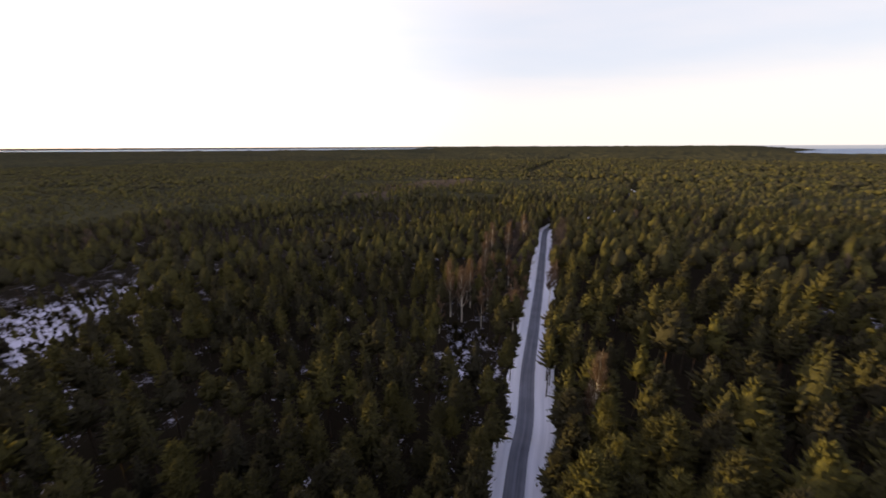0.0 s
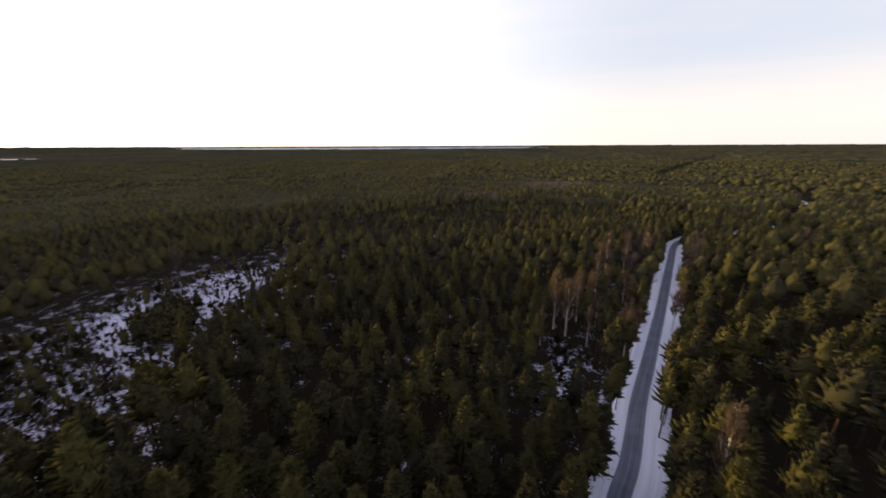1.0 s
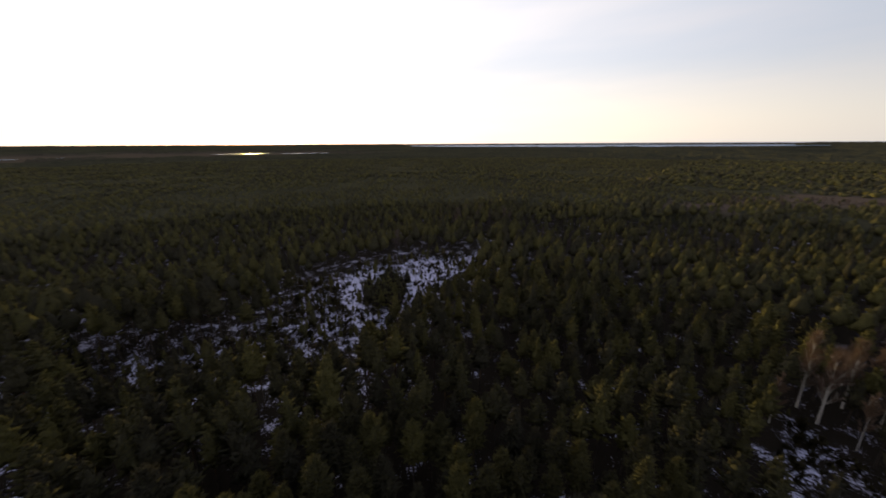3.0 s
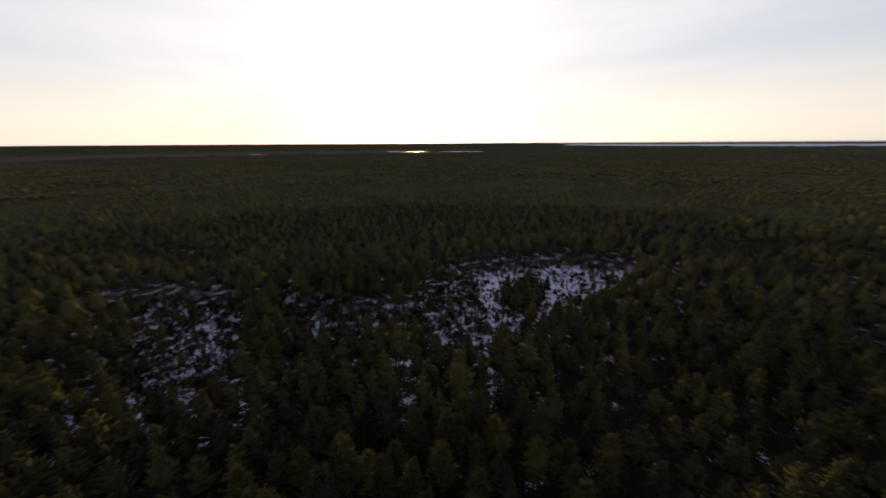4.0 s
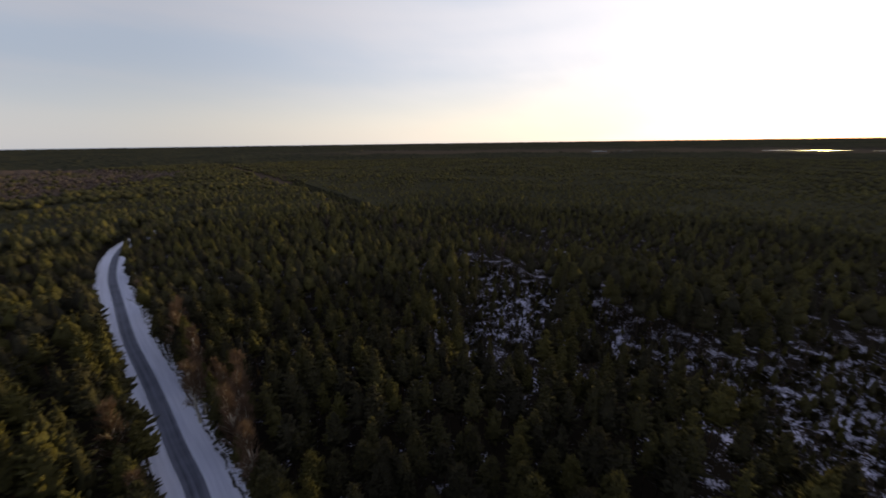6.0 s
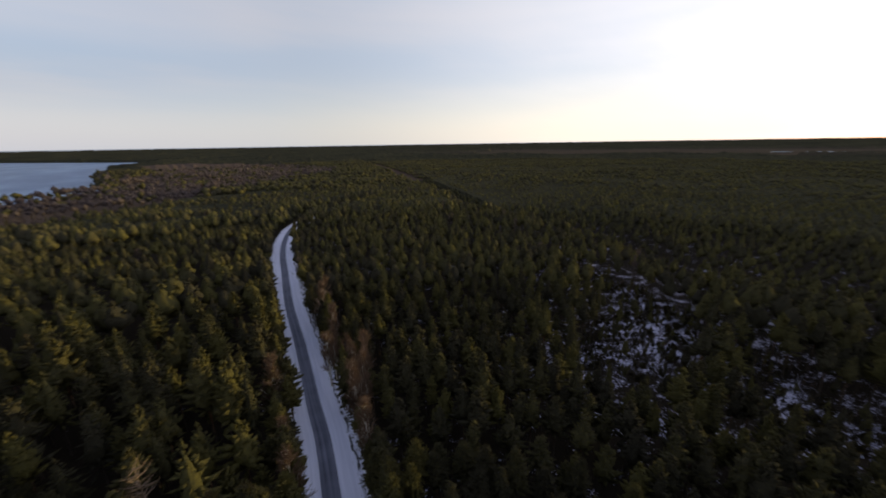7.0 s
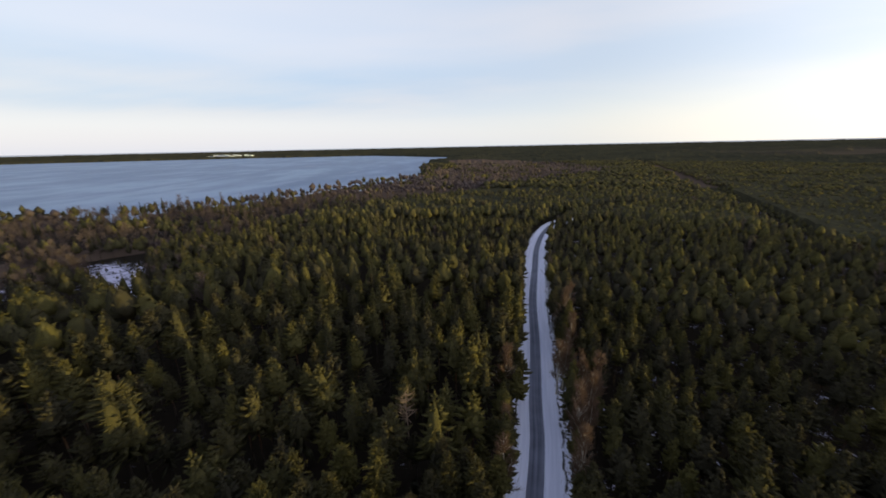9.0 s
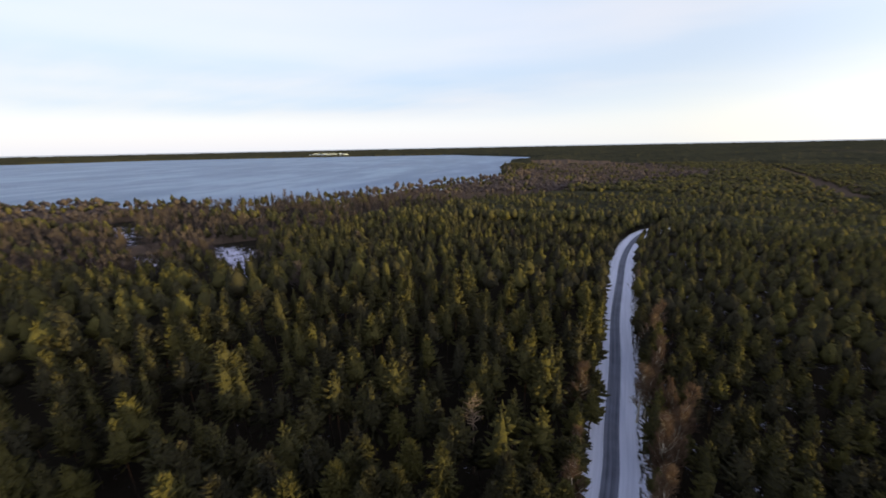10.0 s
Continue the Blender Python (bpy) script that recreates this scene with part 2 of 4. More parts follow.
# ---- the plan ----
rng = np.random.default_rng(7)
ROAD = np.array([(215, 470), (205, 400), (180, 330), (140, 275), (105, 244), (79, 222), (66, 207), (57, 191), (47, 159), (34, 116),
                 (24, 84), (18, 65), (14, 50), (10, 38.6), (-1, 0), (-10, -29), (-18, -57), (-21, -72), (-26, -96), (-32, -128),
                 (-40, -162), (-50, -202), (-64, -241), (-80, -268), (-108, -290), (-150, -304), (-215, -310)], float)
CUT = np.array([(-158, -52), (-174, -82), (-181, -134), (-189, -185), (-233, -281), (-330, -520), (-475, -899), (-560, -1130)], float)
RIDE = np.array([(130, 540), (151, 603), (423, 1268), (560, 1600)], float)
SHORE = np.array([(75, -800), (62, -690), (100, -595), (172, -535), (205, -440), (247, -368), (303, -305), (383, -300), (505, -292), (560, -225),
                  (720, -60), (1300, 300), (1640, 1000), (1760, 1470), (1720, 1664), (1850, 1900), (2016, 2147), (2700, 2800), (3480, 3450), (6500, 3450), (6500, -700), (3900, -1150), (3600, -1650),
                  (3050, -2330), (1734, -2731), (670, -2840), (12, -1995), (-15, -1730), (110, -1440), (60, -1290), (113, -1140), (92, -950)], float)
BOG_NORTH = np.array([(-127, 52), (-125, 70), (-124, 84), (-121, 98), (-112, 110), (-104, 122), (-99, 104), (-93, 78), (-84, 56), (-79, 46), (-84, 38), (-100, 44)], float)
BOG_MIDDLE = np.array([(-128, 40), (-126, 50), (-100, 46), (-84, 42), (-74, 26), (-79, 18), (-90, 22), (-104, 28)], float)
BOG_NECK = np.array([(-124, -20), (-108, -8), (-101, 8), (-100, 20), (-108, 30), (-100, 32), (-92, 22), (-93, 6), (-100, -10), (-108, -17)], float)
BOG_SOUTH = np.array([(-140, -78), (-140, -66), (-132, -42), (-122, -29), (-106, -24), (-88, -26), (-79, -42), (-83, -48), (-98, -46), (-106, -52), (-121, -44), (-131, -62), (-134, -78)], float)
BOG_PATCH = np.array([(-133, 148), (-128, 152), (-122, 145), (-127, 139)], float)
EAST_CLEARING = np.array([(114, 82), (112, 88), (120, 94), (135, 100), (150, 98), (140, 84)], float)
SHED_FIELD = np.array([(192, -174), (178, -176), (153, -168), (124, -132), (146, -134), (172, -156)], float)
SHORE_GLADE = np.array([(326, -211), (318, -212), (272, -182), (246, -166), (248, -162), (276, -176), (320, -203)], float)
FIELD_STRIP = np.array([(222, -150), (208, -148), (188, -136), (172, -136), (182, -129), (200, -130)], float)
BOG = [BOG_NORTH, BOG_MIDDLE, BOG_NECK, BOG_SOUTH, BOG_PATCH, EAST_CLEARING, SHED_FIELD, SHORE_GLADE, FIELD_STRIP]
GLADE = [np.array([(2, 60), (4, 82), (9, 80), (9, 62)], float)]
ISLAND = np.array([(-104, 54), (-114, 72), (-100, 71), (-87, 58), (-90, 49)], float)
BROWN = np.array([(560, -70), (230, -90), (152, -112), (128, -143), (140, -205), (105, -262), (62, -330), (10, -395), (-60, -470), (-150, -560), (-260, -650), (-330, -760),
                  (-300, -1000), (-200, -1150), (0, -1250), (120, -1140), (90, -700), (190, -500), (250, -365), (310, -295), (520, -280)], float)
YOUNG = np.array([(-150, -40), (-160, -52), (-178, -90), (-186, -134), (-194, -190), (-240, -288), (-312, -475), (-505, -985), (-620, -1250), (-1500, -1250), (-1500, 1250),
                  (-260, 1250), (-150, 420), (-190, 260), (-175, 175), (-140, 120), (-148, 60), (-140, 0)], float)
HEADLAND = np.array([(130, -1230), (110, -1000), (75, -745), (30, -800), (-5, -860), (0, -1050), (40, -1300), (90, -1400)], float)
HOLLOW = np.array([(-131, 165), (-98, 213), (-60, 261), (-20, 300), (54, 291), (40, 230), (21, 192), (-24, 177), (-53, 142), (-100, 140)], float)
REDDISH = np.array([(-95, 265), (-50, 330), (-20, 420), (40, 430), (20, 360), (-40, 285)], float)


def inside(poly, x, y):
    hit = np.zeros(x.shape, bool)
    for (ax, ay), (bx, by) in zip(poly, np.roll(poly, -1, 0)):
        with np.errstate(divide="ignore", invalid="ignore"):
            hit ^= ((ay > y) != (by > y)) & (x < (bx - ax) * (y - ay) / (by - ay) + ax)
    return hit


def gap(line, x, y, closed=False):
    """Distance from a line of points."""
    best = np.full(x.shape, 1e9)
    ends = np.roll(line, -1, 0) if closed else line[1:]
    for a, b in zip(line, ends):
        d = b - a
        s = np.clip(((x - a[0]) * d[0] + (y - a[1]) * d[1]) / (d @ d), 0, 1)
        best = np.minimum(best, np.hypot(x - a[0] - s * d[0], y - a[1] - s * d[1]))
    return best


def smooth_line(points, step):
    out = []
    p = np.vstack([2 * points[0] - points[1], points, 2 * points[-1] - points[-2]])
    for i in range(1, len(p) - 2):
        a, b, c, d = p[i - 1:i + 3]
        n = max(2, int(np.linalg.norm(c - b) / step))
        for s in np.arange(n) / n:
            out.append(0.5 * (2 * b + (c - a) * s + (2 * a - 5 * b + 4 * c - d) * s * s + (3 * b - 3 * c + d - a) * s ** 3))
    out.append(points[-1])
    return np.array(out)


ROAD_LINE = smooth_line(ROAD, 2.0)
ROAD_COARSE = ROAD_LINE[::4]


def smoothstep(x, a, b):
    s = np.clip((x - a) / (b - a), 0, 1)
    return s * s * (3 - 2 * s)


def wobble(x, y, scale, seed):
    """Smooth values of about -1 to 1."""
    r = np.random.default_rng(seed)
    total = np.zeros(np.shape(x))
    for k in range(6):
        a, f, ph = r.uniform(0, 6.28), r.uniform(0.6, 1.7) / scale, r.uniform(0, 6.28)
        total += np.sin((np.cos(a) * x + np.sin(a) * y) * f * 6.28 + ph)
    return total / 3.2


def to_shore(x, y):
    """Metres inland of the shore, negative on the lake."""
    d = gap(SHORE, x, y, True)
    return np.where(inside(SHORE, x, y), -d, d) + wobble(x, y, 90, 3) * 6


def land(x, y, shore=None):
    shore = to_shore(x, y) if shore is None else shore
    r = np.hypot(x, y)
    z = -5 + 5 * smoothstep(shore, -12, 22)
    return z + 33 * smoothstep(r, 1600, 4700) * smoothstep(shore, 0, 500)


BOG_SNOW = (1.0, 0.52, 0.50, 0.50, 0.85, 0.9, 0.85, 0.8, 0.7)


def openness(x, y):
    """1 on the open bog, 0 in the forest."""
    o = np.zeros(x.shape)
    wx, wy = x + wobble(x, y, 13, 61) * 3.0, y + wobble(x, y, 13, 62) * 3.0
    for poly, most in zip(BOG + GLADE, BOG_SNOW + (0.8,)):
        d = gap(poly, wx, wy, True)
        o = np.maximum(o, most * np.where(inside(poly, wx, wy), 0.55 + 0.45 * smoothstep(d, 0, 6), 0.55 * (1 - smoothstep(d, 0, 6))))
    return np.where(inside(ISLAND, wx, wy), o * 0.12, o)


def snow_cover(x, y):
    """How much snow lies on the ground: most on the open bog, some in the thin wood round it."""
    o = openness(x, y)
    near_bog = np.full(x.shape, 1e9)
    for poly in BOG[:4]:
        near_bog = np.minimum(near_bog, gap(poly, x, y, True))
    east = smoothstep(x * 0.96 - y * 0.28 + 3, -10, 25)
    return np.maximum(o, 0.26 * (1 - smoothstep(near_bog, 8, 30))) + 0.03 * (1 - east) * (o < 0.1) - 0.25 * east * (o < 0.1)


# ---- mesh helpers ----


def mesh_of(name, verts, tris, mats, slots=None, smooth=False, **values):
    me = bpy.data.meshes.new(name)
    verts, tris = np.asarray(verts, np.float32), np.asarray(tris, np.int32)
    me.vertices.add(len(verts))
    me.vertices.foreach_set("co", verts.ravel())
    me.loops.add(tris.size)
    me.loops.foreach_set("vertex_index", tris.ravel())
    me.polygons.add(len(tris))
    k = tris.shape[1]
    me.polygons.foreach_set("loop_start", np.arange(0, tris.size, k, dtype=np.int32))
    if slots is not None:
        me.polygons.foreach_set("material_index", np.asarray(slots, np.int32))
    me.polygons.foreach_set("use_smooth", np.full(len(tris), smooth))
    for key, value in values.items():
        value = np.asarray(value, np.float32)
        if value.ndim == 2:
            me.attributes.new(key, "FLOAT_VECTOR", "POINT").data.foreach_set("vector", value.ravel())
        else:
            me.attributes.new(key, "FLOAT", "POINT").data.foreach_set("value", value)
    for m in mats:
        me.materials.append(m)
    me.update(calc_edges=True)
    me.validate()
    return me


class Shape:
    """Triangles gathered with a material slot each."""

    def __init__(self):
        self.v, self.f, self.s, self.n = [], [], [], 0

    def add(self, v, f, slot=0):
        v, f = np.asarray(v, float).reshape(-1, 3), np.asarray(f, int)
        self.v.append(v)
        self.f.append(f + self.n)
        self.s.append(np.full(len(f), slot))
        self.n += len(v)

    def arrays(self):
        return np.concatenate(self.v), np.concatenate(self.f), np.concatenate(self.s)


def tube(points, radii, sides):
    """A tapered round bar along points."""
    points, v, f = np.asarray(points, float), [], []
    for i, (p, r) in enumerate(zip(points, radii)):
        d = points[min(i + 1, len(points) - 1)] - points[max(i - 1, 0)]
        d /= np.linalg.norm(d)
        a = np.cross(d, (0.3, 0.9, 0.1) if abs(d[2]) > 0.5 else (0, 0, 1))
        a /= np.linalg.norm(a)
        b = np.cross(d, a)
        t = np.arange(sides) * 2 * math.pi / sides
        v.append(p + r * (np.cos(t)[:, None] * a + np.sin(t)[:, None] * b))
        if i:
            for k in range(sides):
                p0, p1, q0, q1 = (i - 1) * sides + k, (i - 1) * sides + (k + 1) % sides, i * sides + k, i * sides + (k + 1) % sides
                f += [(p0, p1, q1), (p0, q1, q0)]
    return np.concatenate(v), np.array(f)


def sprays(r, centres, ways, sizes, blades, spread=0.8, width=0.26):
    """Needle sprays: pointed blades that fan out from each centre."""
    n = len(centres)
    way = np.repeat(ways, blades, 0) + r.normal(0, spread, (n * blades, 3))
    way /= np.linalg.norm(way, axis=1, keepdims=True)
    side = np.cross(way, r.normal(0, 1, (n * blades, 3)))
    side /= np.linalg.norm(side, axis=1, keepdims=True)
    size = np.repeat(sizes, blades)[:, None] * r.uniform(0.7, 1.25, (n * blades, 1))
    mid = np.repeat(centres, blades, 0)
    base = mid - way * size * 0.25
    v = np.stack([base + side * size * width, base - side * size * width, mid + way * size * 0.85], 1).reshape(-1, 3)
    return v, np.arange(len(v)).reshape(-1, 3)


def boughs(r, root, way, length, width, sides, rings, flat=0.6, curl=0.12):
    """Needle-clad branches: uneven spindles from root along way, thickest past the middle, bent upward towards the tip."""
    n = len(root)
    flatway = way * np.array((1, 1, 0)) + np.array((1e-4, 0, 0))
    a = np.cross(flatway, (0, 0, 1.0))
    a /= np.linalg.norm(a, axis=1, keepdims=True)
    b = np.cross(a, way)
    t = np.arange(sides) * 2 * math.pi / sides
    steps = {1: (0.62,), 2: (0.38, 0.76), 3: (0.28, 0.56, 0.82), 4: (0.22, 0.45, 0.66, 0.86)}[rings]
    v = [root[:, None]]
    for k, q in enumerate(steps):
        w = width * math.sin(math.pi * q ** 1.35) ** 0.7
        turn = t + 0.5 * (k % 2) * 2 * math.pi / sides
        j = r.uniform(0.55, 1.45, (n, sides, 1))
        mid = root + way * (length * q)[:, None] + b * (length * curl * q * q)[:, None]
        v.append(mid[:, None] + (a[:, None] * np.cos(turn)[None, :, None] + b[:, None] * (np.sin(turn) * flat)[None, :, None]) * w[:, None, None] * j
                 + way[:, None] * (length[:, None, None] * r.normal(0, 0.05, (n, sides, 1))))
    v.append((root + way * length[:, None] + b * (length * curl)[:, None])[:, None])
    v = np.concatenate(v, 1)
    last, f = 1 + rings * sides, []
    for j in range(sides):
        m = (j + 1) % sides
        f.append((0, 1 + m, 1 + j))
        f.append((last, last - sides + j, last - sides + m))
        for k in range(rings - 1):
            p, q = 1 + k * sides, 1 + (k + 1) * sides
            f += [(p + j, p + m, q + m), (p + j, q + m, q + j)]
    f = np.array(f)
    return v.reshape(-1, 3), (f[None] + (np.arange(n) * v.shape[1])[:, None, None]).reshape(-1, 3)


def profile(kind, q):
    """Width of a crown, from its foot (0) to its tip (1)."""
    if kind == "pine":
        return (1 - q) ** 0.64 * np.minimum(1, 0.60 + 2.4 * q)
    return (1 - q) ** 0.88


def crown_core(r, kind, sides, levels, height, radius, start, lean, top=0.93):
    """The dense inside of a crown."""
    v, f = [], []
    for i in range(levels):
        q = i / levels
        w = radius * float(profile(kind, np.array(q))) * (0.4 if i == 0 else 1)
        t = (np.arange(sides) + 0.5 * (i % 2)) * 2 * math.pi / sides + r.normal(0, 0.14, sides)
        u = w * r.uniform(0.72, 1.26, sides)
        z = height * (start + (top - start) * q) + r.normal(0, 0.035 * height * (top - start), sides) * (i > 0)
        k = (z / height) ** 2
        v.append(np.stack([np.cos(t) * u + lean[0] * k, np.sin(t) * u + lean[1] * k, z], 1))
        if i:
            a, b = (i - 1) * sides, i * sides
            for j in range(sides):
                n = (j + 1) % sides
                f += [(a + j, a + n, b + n), (a + j, b + n, b + j)]
    v.append(np.array([[lean[0], lean[1], height * top]]))
    last = levels * sides
    f += [(last - sides + j, last - sides + (j + 1) % sides, last) for j in range(sides)]
    return np.concatenate(v), np.array(f)


def conifer(seed, height, radius, start, kind, whorls, each, sides, rings, core=(7, 5), thick=1.0, tufts=0, limbs=0, trunk_sides=6, body=0.8):
    """Trunk and crown of a pine or a spruce, as two shapes: whorls of needle-clad branches round a dense inside."""
    r = np.random.default_rng(seed)
    trunk, crown = Shape(), Shape()
    lean = r.normal(0, 0.014, 2) * height
    if trunk_sides:
        steps = np.linspace(0, 1, 6 if trunk_sides > 4 else 3)
        line = np.stack([lean[0] * steps ** 2, lean[1] * steps ** 2, height * 0.97 * steps], 1)
        trunk.add(*tube(line, 0.17 * height / 14 * (1.02 - steps) + 0.015, trunk_sides))
    # slot 2 gives the core its painted inner shade
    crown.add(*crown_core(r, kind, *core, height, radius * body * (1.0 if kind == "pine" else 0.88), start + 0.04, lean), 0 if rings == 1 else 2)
    n = whorls * each
    level = np.repeat(np.arange(whorls), each)
    loose = 0.42 if kind == "pine" else 0.2
    q = np.clip((level + 0.5 + r.normal(0, loose, n)) / whorls, 0, 0.97)
    turn = (np.arange(n) % each) * 2 * math.pi / each + np.repeat(r.uniform(0, 6.283, whorls), each) + r.normal(0, 0.22, n)
    bias, push = r.uniform(0, 6.283), r.uniform(0.0, 0.22)
    reach = radius * profile(kind, q) * r.uniform(0.66, 1.22, n) * (1 + push * np.cos(turn - bias)) + 0.10 * radius
    if kind == "pine":
        rise = np.radians(6 + 44 * q ** 1.5) + r.normal(0, 0.14, n)
        width, flat, curl = (0.20 * reach + 0.14 * radius) * thick, 0.75, 0.20
    else:
        rise = np.radians(-20 + 46 * q) + r.normal(0, 0.07, n)
        width, flat, curl = (0.17 * reach + 0.12 * radius) * thick, 0.5, 0.10
    way = np.stack([np.cos(turn) * np.cos(rise), np.sin(turn) * np.cos(rise), np.sin(rise)], 1)
    z = height * (start + (0.955 - start) * q)
    root = np.stack([lean[0] * (z / height) ** 2, lean[1] * (z / height) ** 2, z], 1)
    crown.add(*boughs(r, root, way, reach, width, sides, rings, flat, curl), 0)
    tip = np.array([[lean[0] * 0.9, lean[1] * 0.9, height * 0.88]])
    crown.add(*boughs(r, tip, np.array([[0.02, 0.01, 1.0]]), np.array([height * 0.125]), np.array([0.11 * radius * thick]), sides, rings, 1.0, 0.0), 0)
    if tufts:
        pick = np.repeat(np.arange(n), tufts)
        ends = root[pick] + way[pick] * (reach[pick] * r.uniform(0.55, 1.0, len(pick)))[:, None] + r.normal(0, 1, (len(pick), 3)) * (0.45 * width[pick])[:, None]
        ends[:, 2] += curl * 0.6 * reach[pick]
        crown.add(*sprays(r, ends, way[pick] + np.array((0, 0, 0.4 if kind == "pine" else 0.0)), r.uniform(0.32, 0.6, len(pick)), 2, 0.5, 0.16), 0)
    for i in range(limbs):
        h = r.uniform(0.5, 1.0) * start
        t = r.uniform(0, 6.283)
        foot = np.array((lean[0] * h * h, lean[1] * h * h, h * height))
        crown.add(*tube([foot, foot + np.array((math.cos(t), math.sin(t), 0.25)) * r.uniform(0.5, 1.3)], (0.035, 0.01), 3), 1)
    return trunk, crown


def dome(seed, kind, sides, levels, start, radius):
    """A far crown of unit height: one uneven closed body."""
    v, f = crown_core(np.random.default_rng(seed), kind, sides, levels, 1.0, radius, start, (0.0, 0.0), 1.0)
    return v, f, np.zeros(len(f), int)


def birch_shape(seed, height, radius, twigs, fine=True, blades=7, wide=0.05):
    """Trunk with steep limbs, and a haze of thin twigs at their ends."""
    r = np.random.default_rng(seed)
    trunk, crown = Shape(), Shape()
    lean = r.normal(0, 0.03, 2) * height
    steps = np.linspace(0, 1, 7)
    line = np.stack([lean[0] * steps ** 1.5, lean[1] * steps ** 1.5, height * 0.95 * steps], 1)
    trunk.add(*tube(line, (0.19 if fine else 0.15) * height / 14 * (1.03 - steps) + 0.014, 6 if fine else 3))
    n = twigs
    s = r.uniform(0.28, 1, n)
    turn = np.arange(n) * 2.39996
    rise = np.radians(r.uniform(44, 72, n))
    reach = radius * (0.35 + 1.35 * (1 - s)) * r.uniform(0.8, 1.3, n)
    way = np.stack([np.cos(turn) * np.cos(rise), np.sin(turn) * np.cos(rise), np.sin(rise)], 1)
    root = np.stack([lean[0] * s ** 1.5, lean[1] * s ** 1.5, height * 0.95 * s], 1)
    if fine:
        for i in range(0, n, 2):
            bend = root[i] + way[i] * reach[i] * 0.55
            crown.add(*tube([root[i], bend, bend + (way[i] + (0, 0, 0.5)) * reach[i] * 0.5], (0.05, 0.03, 0.008), 3), 1)
    for at_ in ((0.45, 0.75, 1.0) if twigs > 20 else (0.8,)):
        at = root + way * (reach * at_)[:, None]
        crown.add(*sprays(r, at, way + np.array((0, 0, 0.5)), np.full(n, 1.1 if fine else 1.5), blades, 0.5, wide), 0)
    return trunk, crown


def joined(name, shapes, which, x, y, z, tall, wide, tint, mats, smooth=False):
    """Many trees in one mesh: shapes are (verts, tris, slots) of unit trees."""
    V, F, S, T, base = [], [], [], [], 0
    turn = rng.uniform(0, 6.283, len(x))
    for k, (v, f, s) in enumerate(shapes):
        i = np.nonzero(which == k)[0]
        if not len(i):
            continue
        c, sn = np.cos(turn[i])[:, None], np.sin(turn[i])[:, None]
        px = (v[:, 0] * c - v[:, 1] * sn) * wide[i, None] + x[i, None]
        py = (v[:, 0] * sn + v[:, 1] * c) * wide[i, None] + y[i, None]
        pz = v[:, 2] * tall[i, None] + z[i, None]
        V.append(np.stack([px, py, pz], 2).reshape(-1, 3))
        F.append((f[None] + (np.arange(len(i)) * len(v))[:, None, None] + base).reshape(-1, 3))
        S.append(np.tile(s, len(i)))
        T.append(np.repeat(tint[i], len(v)))
        base += len(i) * len(v)
    return new(name, mesh_of(name, np.concatenate(V), np.concatenate(F), mats, np.concatenate(S), smooth, tint=np.concatenate(T)))


def unit(shape_pair, height):
    """Both shapes of a tree as one, of unit height; trunk in slot 1."""
    s = Shape()
    if shape_pair[0].v:
        v, f, _ = shape_pair[0].arrays()
        s.add(v, f, 1)
    v, f, m = shape_pair[1].arrays()
    for slot in (0, 1, 2):
        if (m == slot).any():
            s.add(v, f[m == slot], slot)
    v, f, m = s.arrays()
    keep, back = np.unique(f, return_inverse=True)
    return v[keep] / height, back.reshape(-1, 3), m


# ---- ground, road and lake ----


def polar_sheet(radii, turns):
    a = np.arange(turns) * 2 * math.pi / turns
    r, a = np.meshgrid(radii, a, indexing="ij")
    x, y = (r * np.cos(a)).ravel(), (r * np.sin(a)).ravel()
    i, j = np.meshgrid(np.arange(len(radii) - 1), np.arange(turns), indexing="ij")
    k = (j + 1) % turns
    f = np.stack([i * turns + j, (i + 1) * turns + j, (i + 1) * turns + k, i * turns + k], -1).reshape(-1, 4)
    return x, y, f


radii = [0.5]
while radii[-1] < 4950:
    radii.append(radii[-1] + max(2.2, radii[-1] * 0.028))
gx, gy, gf = polar_sheet(np.array(radii), 320)
near = np.hypot(gx, gy) < 700
snow = np.zeros(len(gx))
snow[near] = snow_cover(gx[near], gy[near])
gz = land(gx, gy) + np.where(near, wobble(gx, gy, 16, 5) * 0.25, 0) - np.where(near & (gap(ROAD_COARSE, gx, gy) < 9), 0.45, 0)
ground = new("ground", mesh_of("ground", np.stack([gx, gy, gz], 1), gf, [GROUND], smooth=True, snow=snow))
tagged(ground, "forest floor of moss, litter and patchy thin snow", "ground", kind="structure")

lake_me = bpy.data.meshes.new("water")
lb = bmesh.new()
lb.faces.new([lb.verts.new((px, py, -1.6)) for px, py in ((-900, -4900), (6500, -4900), (6500, 4900), (1500, 4900), (-900, -900))])
lb.to_mesh(lake_me)
lb.free()
lake_me.materials.append(WATER)
tagged(new("water", lake_me), "wide grey-blue lake with wind streaks on it", "lake", kind="structure")


def verge_edge(y, west):
    """How far the snowy verge reaches from the middle of the road."""
    south = smoothstep(-np.asarray(y, float), -30, 35)
    beyond = 1.0 * smoothstep(-np.asarray(y, float), 80, 140)
    return 3.3 + 3.0 * south + beyond if west else 4.7 - 0.4 * south + beyond


